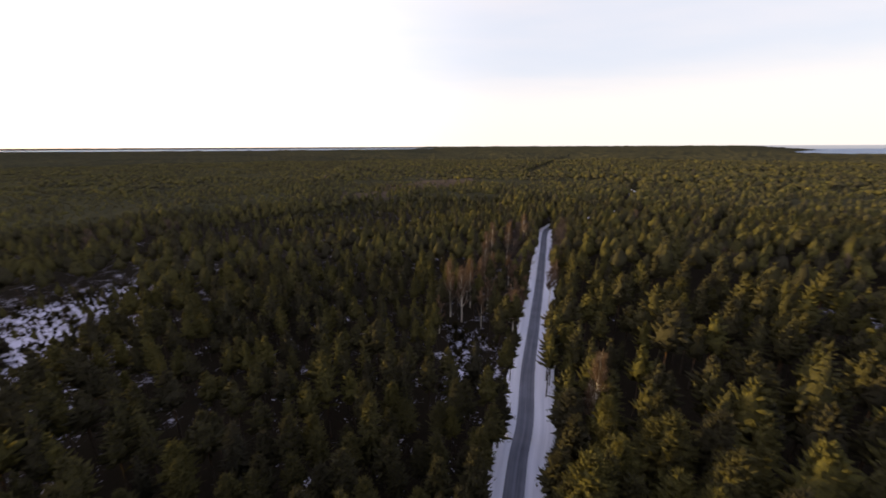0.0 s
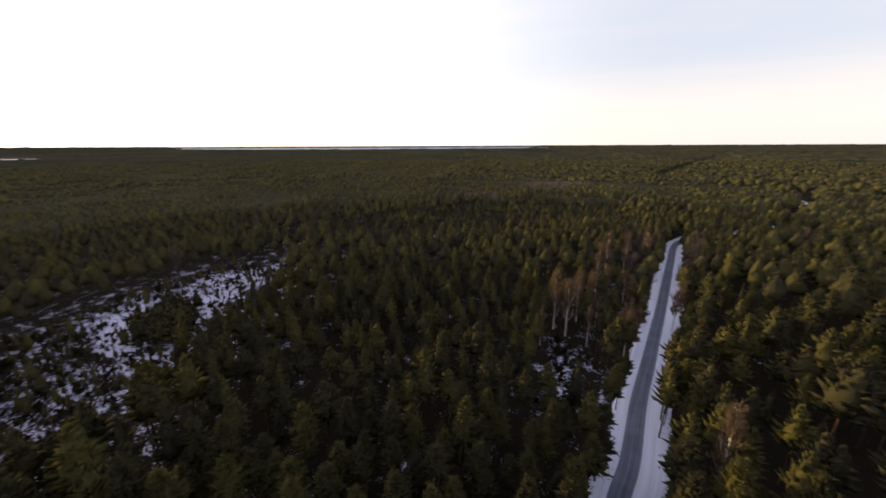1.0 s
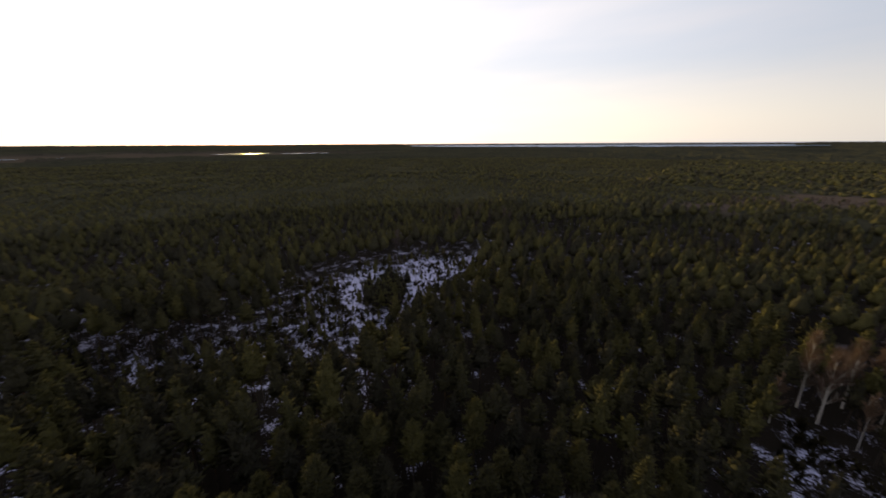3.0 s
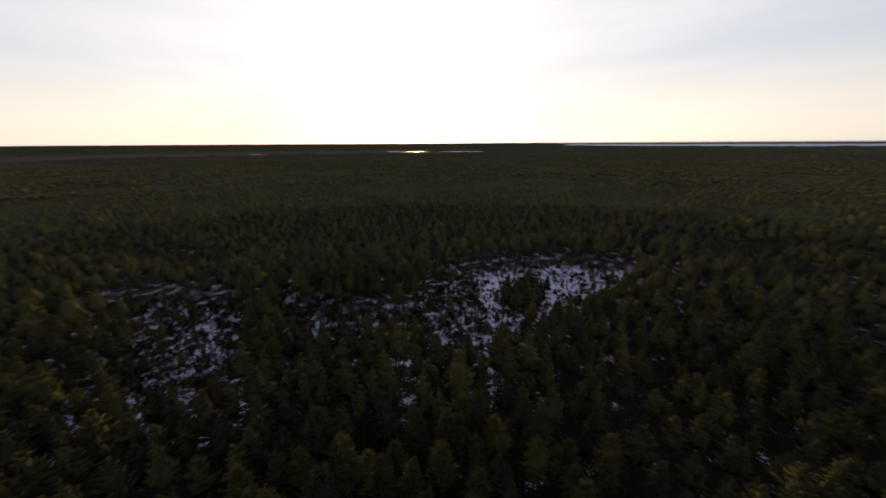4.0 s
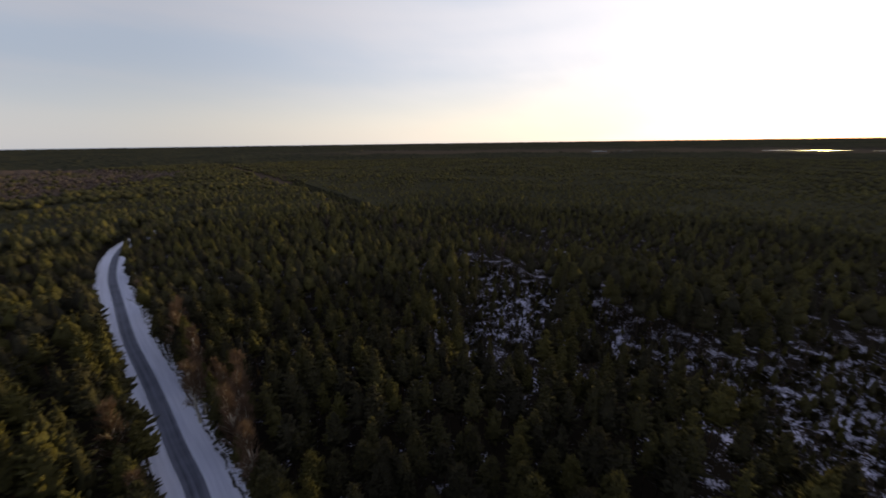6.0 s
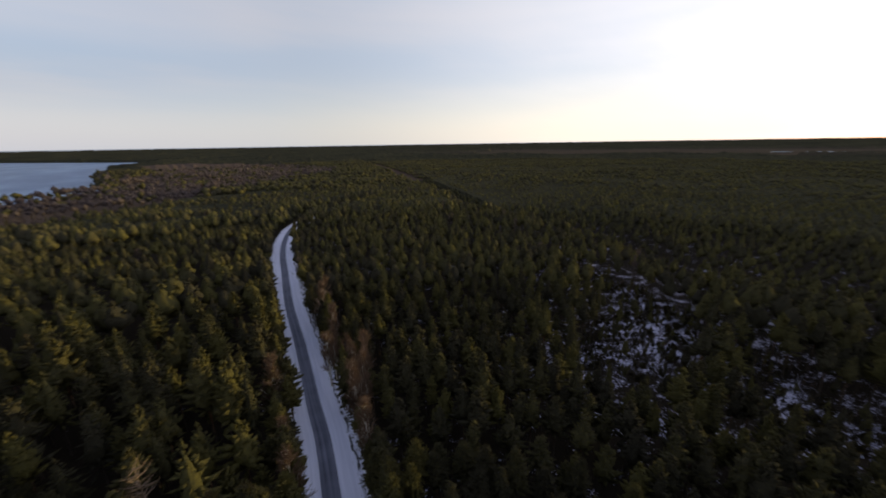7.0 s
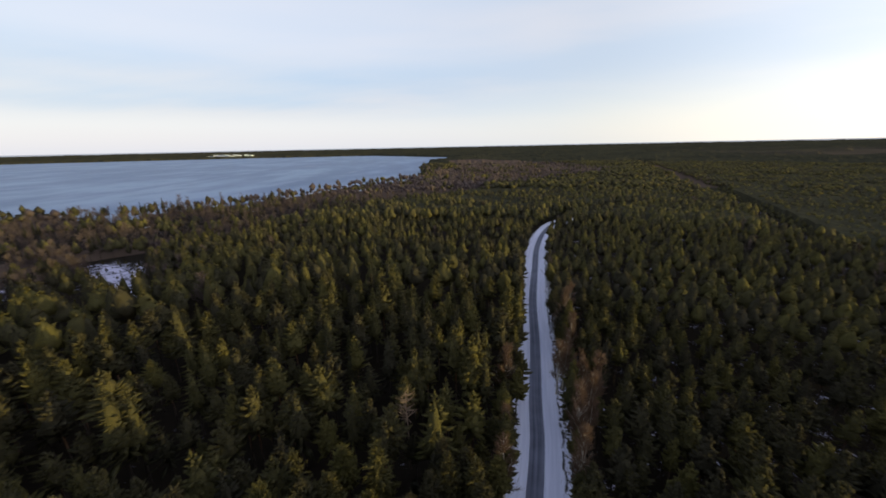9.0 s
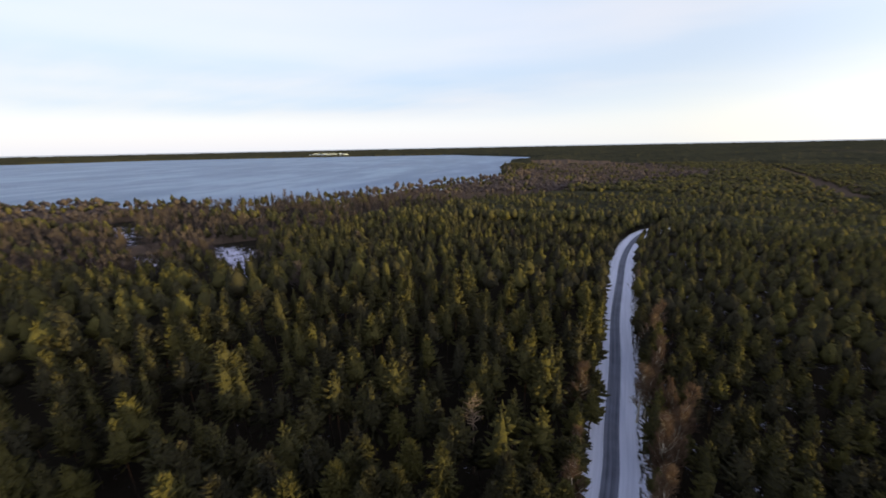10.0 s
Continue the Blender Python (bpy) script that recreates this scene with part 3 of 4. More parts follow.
def ribbon(name, line, offsets, heights, mat, ragged=0.0, seed=1):
    d = np.gradient(line, axis=0)
    d /= np.linalg.norm(d, axis=1, keepdims=True)
    side = np.stack([d[:, 1], -d[:, 0]], 1)
    along = np.r_[0, np.cumsum(np.linalg.norm(np.diff(line, axis=0), axis=1))]
    r = np.random.default_rng(seed)
    n, k = len(line), len(offsets)
    off = np.tile(np.array(offsets, float), (n, 1))
    if ragged:
        west = offsets[-1] > 2
        reach = verge_edge(line[:, 1], west)[:, None] + wobble(line[:, 0], line[:, 1], 22, seed)[:, None] * 0.35 + r.normal(0, 0.12, (n, 1))
        off = np.sign(off) * (1.40 + (np.abs(off) - 1.40) / (np.abs(off).max() - 1.40) * (reach + 0.9 - 1.40))
    p = line[:, None] + side[:, None] * off[..., None]
    z = np.tile(np.array(heights, float), (n, 1)) + r.normal(0, 0.012, (n, k)) * (np.abs(off) > 1.6)
    v = np.dstack([p, z]).reshape(-1, 3)
    i, j = np.meshgrid(np.arange(n - 1), np.arange(k - 1), indexing="ij")
    f = np.stack([i * k + j, i * k + j + 1, (i + 1) * k + j + 1, (i + 1) * k + j], -1).reshape(-1, 4)
    return mesh_of(name, v, f, [mat], smooth=True, across=off.ravel(), along=np.repeat(along, k))


road = new("road", ribbon("road", ROAD_LINE, (-1.5, -0.75, 0, 0.75, 1.5), (0.10, 0.13, 0.14, 0.13, 0.10), ASPHALT))
tagged(road, "narrow grey asphalt forest road with worn wheel tracks", "road", kind="structure")
for name, offs, zs in (("snow_verge_east", (-5.9, -5.0, -4.2, -3.4, -2.6, -1.9, -1.40), (-0.35, -0.02, 0.10, 0.13, 0.13, 0.17, 0.095)),
                       ("snow_verge_west", (1.40, 1.9, 2.6, 3.4, 4.4, 5.6), (0.095, 0.17, 0.14, 0.13, 0.0, -0.35))):
    tagged(new(name, ribbon(name, ROAD_LINE, offs, zs, VERGE, 0.35, len(offs))), "snow-covered road verge with faint old tracks", "verge", kind="structure")

# ---- the forest ----


def scatter(r0, r1, step, seed):
    """Places on a jittered grid between two radii."""
    r = np.random.default_rng(seed)
    n = int(r1 / step) + 2
    i, j = np.meshgrid(np.arange(-n, n + 1), np.arange(-n, n + 1))
    x = (i.ravel() + 0.5 * (j.ravel() % 2) + r.uniform(-0.42, 0.42, i.size)) * step
    y = (j.ravel() * 0.9 + r.uniform(-0.42, 0.42, i.size)) * step
    keep = (np.hypot(x, y) >= r0) & (np.hypot(x, y) < r1)
    return x[keep], y[keep]


def plant(x, y, seed):
    """What grows at each place: kind (0 none, 1 pine, 2 spruce, 3 birch) and height."""
    r = np.random.default_rng(seed)
    n = len(x)
    shore = to_shore(x, y)
    road = gap(ROAD_COARSE, x, y)
    cut = gap(CUT, x, y)
    east = smoothstep(x * 0.96 - y * 0.28 + 3, -10, 25)           # the taller wood east of the road
    south = smoothstep(-y, -20, 40)
    beyond = smoothstep(np.hypot(x, y), 105, 190)
    tall = 12.0 + (4.2 * east - 0.8 * east * south) * (1 - 0.85 * beyond) + 4.2 * np.exp(-((x - 190) ** 2 + (y + 92) ** 2) / 75 ** 2) + 1.2 * south * (1 - beyond) + r.normal(0, 1.0, n) * (1.25 + 1.0 * east * (1 - beyond) - 0.75 * beyond) + wobble(x, y, 60, 11) * 1.2 + wobble(x, y, 240, 12) * 1.5
    kind = np.ones(n, int)
    kind[r.uniform(0, 1, n) < 0.07 + 0.19 * east * (0.45 + 0.55 * south)] = 2
    tall = tall + np.where(kind == 2, r.normal(0.6, 1.5, n), 0)
    young = inside(YOUNG, x + wobble(x, y, 55, 25) * 6, y + wobble(x, y, 55, 26) * 6)
    tall = np.where(young, 9.6 + (tall - 12) * 0.55 + wobble(x, y, 110, 27) * 0.8, tall)
    tall = np.where(young & (cut < 20) & (np.hypot(x, y) < 520), tall * (0.45 + 0.02 * cut), tall)
    hollow = inside(HOLLOW, x + wobble(x, y, 40, 28) * 7, y + wobble(x, y, 40, 29) * 7)
    tall = np.where(hollow, tall - 2.6, tall)
    kind[hollow & (r.uniform(0, 1, n) < 0.6)] = 2
    brown = inside(BROWN, x + wobble(x, y, 70, 21) * 14, y + wobble(x, y, 70, 22) * 14)
    red = inside(REDDISH, x + wobble(x, y, 40, 23) * 10, y + wobble(x, y, 40, 24) * 10)
    west = (x * 0.94 - y * 0.33) < 0
    row = west & (road < 24) & (((y > 76) & (y < 175)) | ((y < -40) & (y > -112) & (road < 12)))
    far_birch = np.hypot(x + 155, y - 162) < 24
    u = r.uniform(0, 1, n)
    mixed = 0.94 - 0.48 * smoothstep(wobble(x, y, 75, 33), 0.15, 0.55)
    brown &= ~inside(HEADLAND, x, y)
    leafless = (brown & (u < mixed)) | (red & (u < 0.6)) | (row & (u < 0.45)) | (far_birch & (u < 0.25)) | ((u < 0.012) & (beyond > 0.3) & ~young)
    kind[leafless] = 3
    tall[leafless] -= 1.0
    tall = np.where(brown, tall * 0.92, tall)
    tall = np.where(shore < 45, 11.5 + r.normal(0, 2.8, n), tall)
    fringe = (shore < 26) & (np.hypot(x, y) < 1200)
    v = r.uniform(0, 1, n)
    kind[fringe] = np.where(v < 0.42, 2, np.where(v < 0.72, 3, 0))[fringe]
    # young and stunted pines on the bog
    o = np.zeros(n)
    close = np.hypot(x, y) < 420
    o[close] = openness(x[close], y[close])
    # trees on the camera's side of each clearing lowered so it stays visible
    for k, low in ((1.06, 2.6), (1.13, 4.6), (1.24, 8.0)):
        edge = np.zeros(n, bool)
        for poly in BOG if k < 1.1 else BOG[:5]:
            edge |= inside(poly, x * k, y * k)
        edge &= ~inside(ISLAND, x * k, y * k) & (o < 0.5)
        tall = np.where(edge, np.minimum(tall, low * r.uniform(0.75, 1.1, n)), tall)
    bog = o > 0.3
    tall = np.where(bog, r.uniform(1.0, 3.4, n), tall)
    kind[bog] = 1
    kind[bog & (r.uniform(0, 1, n) < 0.6 * o)] = 0
    isle = inside(ISLAND, x, y)
    tall = np.where(isle, np.minimum(tall, 8.0), tall)
    beside = np.where(west, verge_edge(y, True), verge_edge(y, False)) + 0.5
    kind[(r.uniform(0, 1, n) < 0.36 * east * (1 - 0.6 * beyond) * smoothstep(np.hypot(x, y), 30, 60)) & (road > 9)] = 0
    kind[(road < beside - 0.6) | (shore < 4) | ((cut < 5 + 5 * smoothstep(np.hypot(x, y), 400, 500)) & (np.hypot(x, y) > 260)) | (gap(RIDE, x, y) < 8)] = 0
    kind[~bog & (wobble(x, y, 34, 31) > 0.85) & (r.uniform(0, 1, n) < 0.15)] = 0
    for hx_, hy_ in HOUSES:
        kind[np.hypot(x - hx_, y - hy_) < 5.5] = 0
    return kind, np.maximum(tall, 1.0)


def slim_at(x, y):
    """Narrower crowns in the dense young stand west of the road."""
    return 1.0 + 0.10 * smoothstep(x * 0.96 - y * 0.28 + 3, -10, 25)


def part(name, shape, mats, parent, label=""):
    v, f, s = shape.arrays()
    ob = new(name, mesh_of(name, v, f, mats, s, smooth=True))
    ob.parent = parent
    return tagged(ob, label)


def standing_tree(name, pair, bark, leaves, label, group):
    base = new(name)
    part("trunk", pair[0], [bark], base)
    part("crown", pair[1], [leaves, bark, INNER_SHADE], base)
    return tagged(base, label, "tree", group)


HOUSES = ((134, -114), (243, -268), (203, -345), (197, -385), (190, -402), (176, -436), (186, -325), (120, -468), (2, -879), (-18, -945), (8, -822),
          (-305, -1189), (-124, -1072), (-337, -1062), (-330, -962), (-217, -531))
NEAR, MID, FAR, REMOTE, HAZE = 47.0, 120.0, 260.0, 420.0, 1150.0
MODELS = {
    1: [(standing_tree("pine_tree", conifer(100 + k, 14, 2.35, 0.45 + 0.03 * (k % 3), "pine", 22, 8, 3, 1, (10, 8), 0.46, 2, 6, 6, 0.62), PINE_BARK, PINE,
                       "olive-green pine with a rounded crown in the forest", "pines beside the road"), 14.0) for k in range(6)],
    2: [(standing_tree("spruce_tree", conifer(200 + k, 15, 2.6, 0.30, "spruce", 22, 8, 3, 1, (9, 8), 0.44, 2, 4, 6, 0.62), SPRUCE_BARK, SPRUCE,
                       "dark green spruce with layered pointed branches", "spruces beside the road"), 15.0) for k in range(4)],
    3: [(standing_tree("birch_tree", birch_shape(300 + k, 14, 2.0, 100, True, 7, 0.035), BIRCH_BARK, BIRCH_TWIGS,
                       "bare birch with pale trunk and orange-brown twigs", "bare birches along the road"), 14.0) for k in range(4)],
}

# trees near the road, each a thing of its own
tx, ty = scatter(0, NEAR, 4.15, 41)
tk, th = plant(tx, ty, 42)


def roadside(lo, hi, seed):
    """A ragged row of trees along both verges, between two distances from the middle of the plan."""
    r = np.random.default_rng(seed)
    line = smooth_line(ROAD, 3.4)
    d = np.gradient(line, axis=0)
    d /= np.linalg.norm(d, axis=1, keepdims=True)
    xs, ys = [], []
    for sign, west in ((1, True), (-1, False)):
        off = sign * (verge_edge(line[:, 1], west) + r.uniform(0.0, 2.0, len(line)))
        xs.append(line[:, 0] + d[:, 1] * off + r.normal(0, 0.7, len(line)))
        ys.append(line[:, 1] - d[:, 0] * off + r.normal(0, 0.7, len(line)))
    x, y = np.concatenate(xs), np.concatenate(ys)
    keep = (np.hypot(x, y) >= lo) & (np.hypot(x, y) < hi)
    x, y = x[keep], y[keep]
    k, h = plant(x, y, seed + 1)
    return x, y, k, h * r.uniform(0.6, 1.0, len(x))


rx, ry, rk, rh = roadside(0, NEAR, 43)
tx, ty, tk, th = np.r_[tx, rx], np.r_[ty, ry], np.r_[tk, rk], np.r_[th, rh]
bx = np.array([-33.0, -31.5, -25.0, -28.0, -29.5, -22.5, -26.5, -13.0, -10.5, -12.0, 20.0, 35.0, 2.0, 5.0, 15.0, 23.0, 8.0, 27.0])
by = np.array([-96.0, -84.0, -56.0, -61.0, -68.0, -48.0, -75.0, -69.0, -47.0, -56.0, 138.0, 148.0, 90.0, 87.0, 120.0, 45.0, 96.0, 143.0])
bh = np.array([18.5, 16.5, 17.5, 15.5, 14.0, 16.0, 14.5, 17.0, 15.0, 13.0, 17.0, 18.5, 17.0, 16.0, 17.5, 16.5, 15.0, 15.5])
tx, ty = np.r_[tx, bx], np.r_[ty, by]
tk, th = np.r_[tk, np.full(len(bx), 3)], np.r_[th, bh]
tz = land(tx, ty)
first = set()
for px, py, pz, kind, tall in zip(tx, ty, tz, tk, th):
    if not kind:
        continue
    i = int(rng.integers(len(MODELS[kind])))
    model, size = MODELS[kind][i]
    s = tall / size
    w = s ** 0.75 * rng.uniform(0.88, 1.15) * float(slim_at(np.array([px]), np.array([py]))[0])
    m = pose(px, py, pz - 0.1, 0, 0, rng.uniform(0, 360)) @ Matrix.Diagonal((w, w, s, 1))
    if (kind, i) in first:
        ob = copy_thing(model, m)
        ob.scale = (w, w, s)
    else:
        first.add((kind, i))
        model.matrix_basis = m

# the wood beyond, one mesh for each kind and depth


def wood(name, label, kind, shapes, sel, x, y, tall, slim, mats, smooth=False):
    i = np.nonzero(sel)[0]
    if not len(i):
        return
    h = tall[i]
    ob = joined(name, shapes, rng.integers(0, len(shapes), len(i)), x[i], y[i], land(x[i], y[i]) - 0.1, h, h * slim * slim_at(x[i], y[i]) * rng.uniform(0.8, 1.25, len(i)),
                rng.uniform(0, 1, len(i)), mats, smooth)
    tagged(ob, label, "forest", kind="stuff")


mx, my = scatter(NEAR, MID, 4.45, 51)
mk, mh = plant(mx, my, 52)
rx, ry, rk, rh = roadside(NEAR, MID, 53)
mx, my, mk, mh = np.r_[mx, rx], np.r_[my, ry], np.r_[mk, rk], np.r_[mh, rh]
wood("pine_wood", "olive-green pine forest with rounded crowns", 1,
     [unit(conifer(400 + k, 14, 2.5, 0.46, "pine", 10, 7, 3, 1, (7, 5), 0.50, 0, 0, 3, 0.56), 14) for k in range(8)], mk == 1, mx, my, mh, 1.0, [PINE, PINE_BARK, INNER_SHADE], True)
wood("spruce_wood", "dark green spruces with pointed tops", 2,
     [unit(conifer(500 + k, 15, 2.75, 0.36, "spruce", 10, 6, 3, 1, (7, 5), 0.48, 0, 0, 3, 0.58), 15) for k in range(5)], mk == 2, mx, my, mh, 1.0, [SPRUCE, SPRUCE_BARK, INNER_SHADE], True)
wood("birch_wood", "bare brown birches among the pines", 3,
     [unit(birch_shape(600 + k, 14, 2.2, 34, False, 5, 0.07), 14) for k in range(4)], mk == 3, mx, my, mh, 1.0, [BIRCH_TWIGS, BIRCH_BARK])

fx, fy = scatter(MID, FAR, 5.4, 61)
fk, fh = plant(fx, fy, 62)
rx, ry, rk, rh = roadside(MID, FAR, 63)
fx, fy, fk, fh = np.r_[fx, rx], np.r_[fy, ry], np.r_[fk, rk], np.r_[fh, rh]
wood("pine_wood", "olive-green pine forest reaching far back", 1,
     [unit(conifer(700 + k, 14, 2.75, 0.44, "pine", 3, 5, 3, 1, (7, 4), 0.66, 0, 0, 0, 0.78), 14) for k in range(10)], fk == 1, fx, fy, fh, 1.15, [PINE, PINE_BARK, INNER_SHADE], True)
wood("spruce_wood", "dark green spruces with pointed tops", 2,
     [unit(conifer(720 + k, 15, 2.9, 0.34, "spruce", 3, 4, 3, 1, (7, 5), 0.80, 0, 0, 0), 15) for k in range(6)], fk == 2, fx, fy, fh, 1.0, [SPRUCE, SPRUCE_BARK, INNER_SHADE], True)
wood("birch_wood", "bare brown broadleaf trees towards the lake", 3, [unit(birch_shape(740 + k, 14, 2.6, 26, False, 4, 0.085), 14) for k in range(6)], fk == 3, fx, fy, fh, 1.0, [TWIGS, SPRUCE_BARK])

qx, qy = scatter(FAR, REMOTE, 6.0, 65)
qk, qh = plant(qx, qy, 66)
rx, ry, rk, rh = roadside(FAR, REMOTE, 67)
qx, qy, qk, qh = np.r_[qx, rx], np.r_[qy, ry], np.r_[qk, rk], np.r_[qh, rh]
wood("pine_wood", "pine forest in the distance", 1, [dome(750 + k, "pine", 6, 4, 0.42, 0.21) for k in range(10)], qk == 1, qx, qy, qh, 1.15, [PINE_CANOPY], True)
wood("spruce_wood", "dark spruces in the distance", 2, [unit(conifer(755 + k, 15, 2.4, 0.2, "spruce", 4, 4, 3, 1, (5, 3), 1.5, 0, 0, 3), 15) for k in range(6)], qk == 2, qx, qy, qh, 1.0, [SPRUCE, SPRUCE_BARK, INNER_SHADE], True)
wood("birch_wood", "bare brown trees of the lake shore", 3, [unit(birch_shape(745 + k, 14, 2.6, 21, False, 3, 0.075), 14) for k in range(6)], qk == 3, qx, qy, qh, 1.0, [TWIGS, SPRUCE_BARK])

hx, hy = scatter(REMOTE, HAZE, 8.8, 71)
hk, hh = plant(hx, hy, 72)
wood("pine_wood", "distant pine forest", 1, [dome(760 + k, "pine", 4, 2, 0.55, 0.36) for k in range(12)], hk == 1, hx, hy, hh, 1.15, [PINE_CANOPY], True)
wood("spruce_wood", "distant dark spruces", 2, [dome(780 + k, "spruce", 4, 2, 0.45, 0.31) for k in range(6)], hk == 2, hx, hy, hh * 1.03, 1.0, [SPRUCE_CANOPY], True)
wood("birch_wood", "distant bare broadleaf trees", 3, [dome(790 + k, "pine", 4, 2, 0.5, 0.33) for k in range(6)], hk == 3, hx, hy, hh, 1.0, [TWIGS], True)

# the closed canopy of the far woods, with an open bog and its pools in the west
rows = [256.0]
while rows[-1] < 4900:
    rows.append(rows[-1] * (1.03 if rows[-1] < HAZE else 1.012))
cx, cy, cf = polar_sheet(np.array(rows), 840)
cr, ca = np.hypot(cx, cy), np.degrees(np.arctan2(-cx, cy))
shore = to_shore(cx, cy)
ground_z = land(cx, cy, shore)
rough = np.random.default_rng(81)
top = np.where(cr < HAZE, np.where(inside(YOUNG, cx, cy), 6.9, 8.4), 10.5 + rough.normal(0, 1.7, len(cx)) + wobble(cx, cy, 420, 82) * 2.0 + wobble(cx, cy, 130, 83) * 1.2)
clear = (shore < 6) | (gap(ROAD_COARSE, cx, cy) < 12) | (gap(CUT, cx, cy) < 14 + 10 * smoothstep(cr, 420, 600)) | (gap(RIDE, cx, cy) < 10)
for poly in BOG:
    clear |= inside(poly, cx, cy)
moor = (smoothstep(ca + wobble(cx, cy, 600, 84) * 6, 58, 66) * (1 - smoothstep(ca + wobble(cx, cy, 500, 85) * 6, 128, 150))
        * smoothstep(cr + wobble(cx, cy, 500, 86) * 160, 1500, 1640) * (1 - smoothstep(cr + wobble(cx, cy, 500, 87) * 160, 2350, 2500)))
dip = smoothstep(ca, 1, 8) * (1 - smoothstep(ca, 52, 55))
ground_z = ground_z * (1 - dip) + 18 * smoothstep(cr, 1300, 2150) * dip
far_lake = (dip > 0.4) & (cr > 2200 + wobble(cx, cy, 500, 88) * 60)
top = np.where(inside(BROWN, cx, cy) & ~inside(HEADLAND, cx, cy) & (cr < HAZE), np.where(cr < 420, -1.5, 2.5), top)
top = np.where(cr < 264, -1.5, np.where(cr < 285, 4.0, top))
top = np.where(moor > 0.5, 0.8 + rough.uniform(0, 0.8, len(cx)), top)
lift = np.where(clear, -2.0, top)
lift = np.where((gap(CUT, cx, cy) < 14 + 10 * smoothstep(cr, 420, 600)) & (cr > 480), 0.6, lift)
z = np.where(far_lake, 28.0, ground_z + lift)
tone = np.maximum(np.maximum((inside(BROWN, cx, cy) & ~inside(HEADLAND, cx, cy)) * 1.0, inside(REDDISH, cx, cy) * 0.8), np.maximum(moor * 0.5, (gap(CUT, cx, cy) < 26) * (cr > 560) * (cr < 1080) * 0.9))
canopy = new("far_wood", mesh_of("far_wood", np.stack([cx, cy, z], 1), cf, [CANOPY], brown=tone))
tagged(canopy, "endless dark pine forest out to the horizon", "forest", kind="stuff")


def pool(name, turn0, turn1, r0, r1, height, label, seed, uneven=0.12):
    """A still water, given by bearings and distances from the middle of the plan."""
    r = np.random.default_rng(seed)
    a = np.radians(np.linspace(turn0, turn1, 24))
    near_r, far_r = r0 + r.normal(0, (r1 - r0) * uneven, 24), r1 + r.normal(0, (r1 - r0) * uneven, 24)
    taper = np.sin(np.linspace(0.12, math.pi - 0.12, 24)) ** 0.5
    mid = (near_r + far_r) / 2
    near_r, far_r = mid + (near_r - mid) * taper, mid + (far_r - mid) * taper
    v = np.concatenate([np.stack([-np.sin(a) * q, np.cos(a) * q, np.full(24, height)], 1) for q in (near_r, far_r)])
    f = np.array([(k, k + 24, k + 25, k + 1) for k in range(23)])
    tagged(new(name, mesh_of(name, v, f, [WATER])), label, "lake", kind="structure")


pool("water", 1.5, 53, 2150, 4850, 29.0, "pale strip of a distant lake", 91, 0.02)
sa = np.radians(np.linspace(0, 54, 240))
ridge = np.random.default_rng(89)
sv = [np.stack([-np.sin(sa) * q, np.cos(sa) * q, h + ridge.normal(0, j, 240)], 1) for q, h, j in ((4720, 28.0, 0.0), (4740, 37.0, 0.8), (4860, 41.0, 1.0), (4890, 28.0, 0.0))]
sf = np.array([(i * 240 + k, i * 240 + k + 1, i * 240 + k + 241, i * 240 + k + 240) for i in range(3) for k in range(239)])
tagged(new("far_wood", mesh_of("far_wood", np.concatenate(sv), sf, [CANOPY], brown=np.zeros(960))), "thin dark line of forest across the distant lake", "forest", kind="stuff")
for k, (t0, t1, r0, r1) in enumerate(((65, 72, 1960, 2040), (73.5, 80.5, 1990, 2080), (92, 96.5, 1900, 1960), (97.5, 99.5, 1880, 1940))):
    pool("water", t0, t1, r0, r1, 2.0 + 33 * float(smoothstep(r0, 1600, 4700)) + 2.6, "bright bog pool catching the low sun", 92 + k)

# the wooded islet in the bog
ix, iy = scatter(90, 145, 2.7, 98)
keep = inside(ISLAND, ix, iy)
ix, iy = ix[keep], iy[keep]
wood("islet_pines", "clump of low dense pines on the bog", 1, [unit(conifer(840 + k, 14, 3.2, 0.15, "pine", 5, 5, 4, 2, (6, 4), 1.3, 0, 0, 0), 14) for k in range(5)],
     np.ones(len(ix), bool), ix, iy, rng.normal(5.2, 1.2, len(ix)).clip(2.5, 8), 1.2, [PINE, PINE_BARK, INNER_SHADE])

# stunted pines on the open bog
px, py = scatter(40, 420, 2.6, 97)
o = openness(px, py)
keep = (o > 0.2) & (rng.uniform(0, 1, len(px)) < 0.75 - 0.45 * o) & (gap(ROAD_COARSE, px, py) > 7) & (gap(GLADE[0], px, py, True) > 3) & ((px < 20) | (rng.uniform(0, 1, len(px)) < 0.3))
px, py = px[keep], py[keep]
wood("bog_pines", "stunted young pines on the snowy bog", 1, [unit(conifer(820 + k, 14, 2.6, 0.12, "pine", 4, 4, 3, 1, (5, 3), 1.2, 0, 0, 0), 14) for k in range(6)],
     np.ones(len(px), bool), px, py, rng.gamma(4.0, 0.6, len(px)) + 0.7, 1.25, [PINE, PINE_BARK, INNER_SHADE])

# thin bare saplings and dead stems on the bog
zx, zy = scatter(60, 175, 2.9, 99)
o = openness(zx, zy)
keep = (o > 0.22) & (rng.uniform(0, 1, len(zx)) < 0.55) & (zx < -40)
zx, zy = zx[keep], zy[keep]
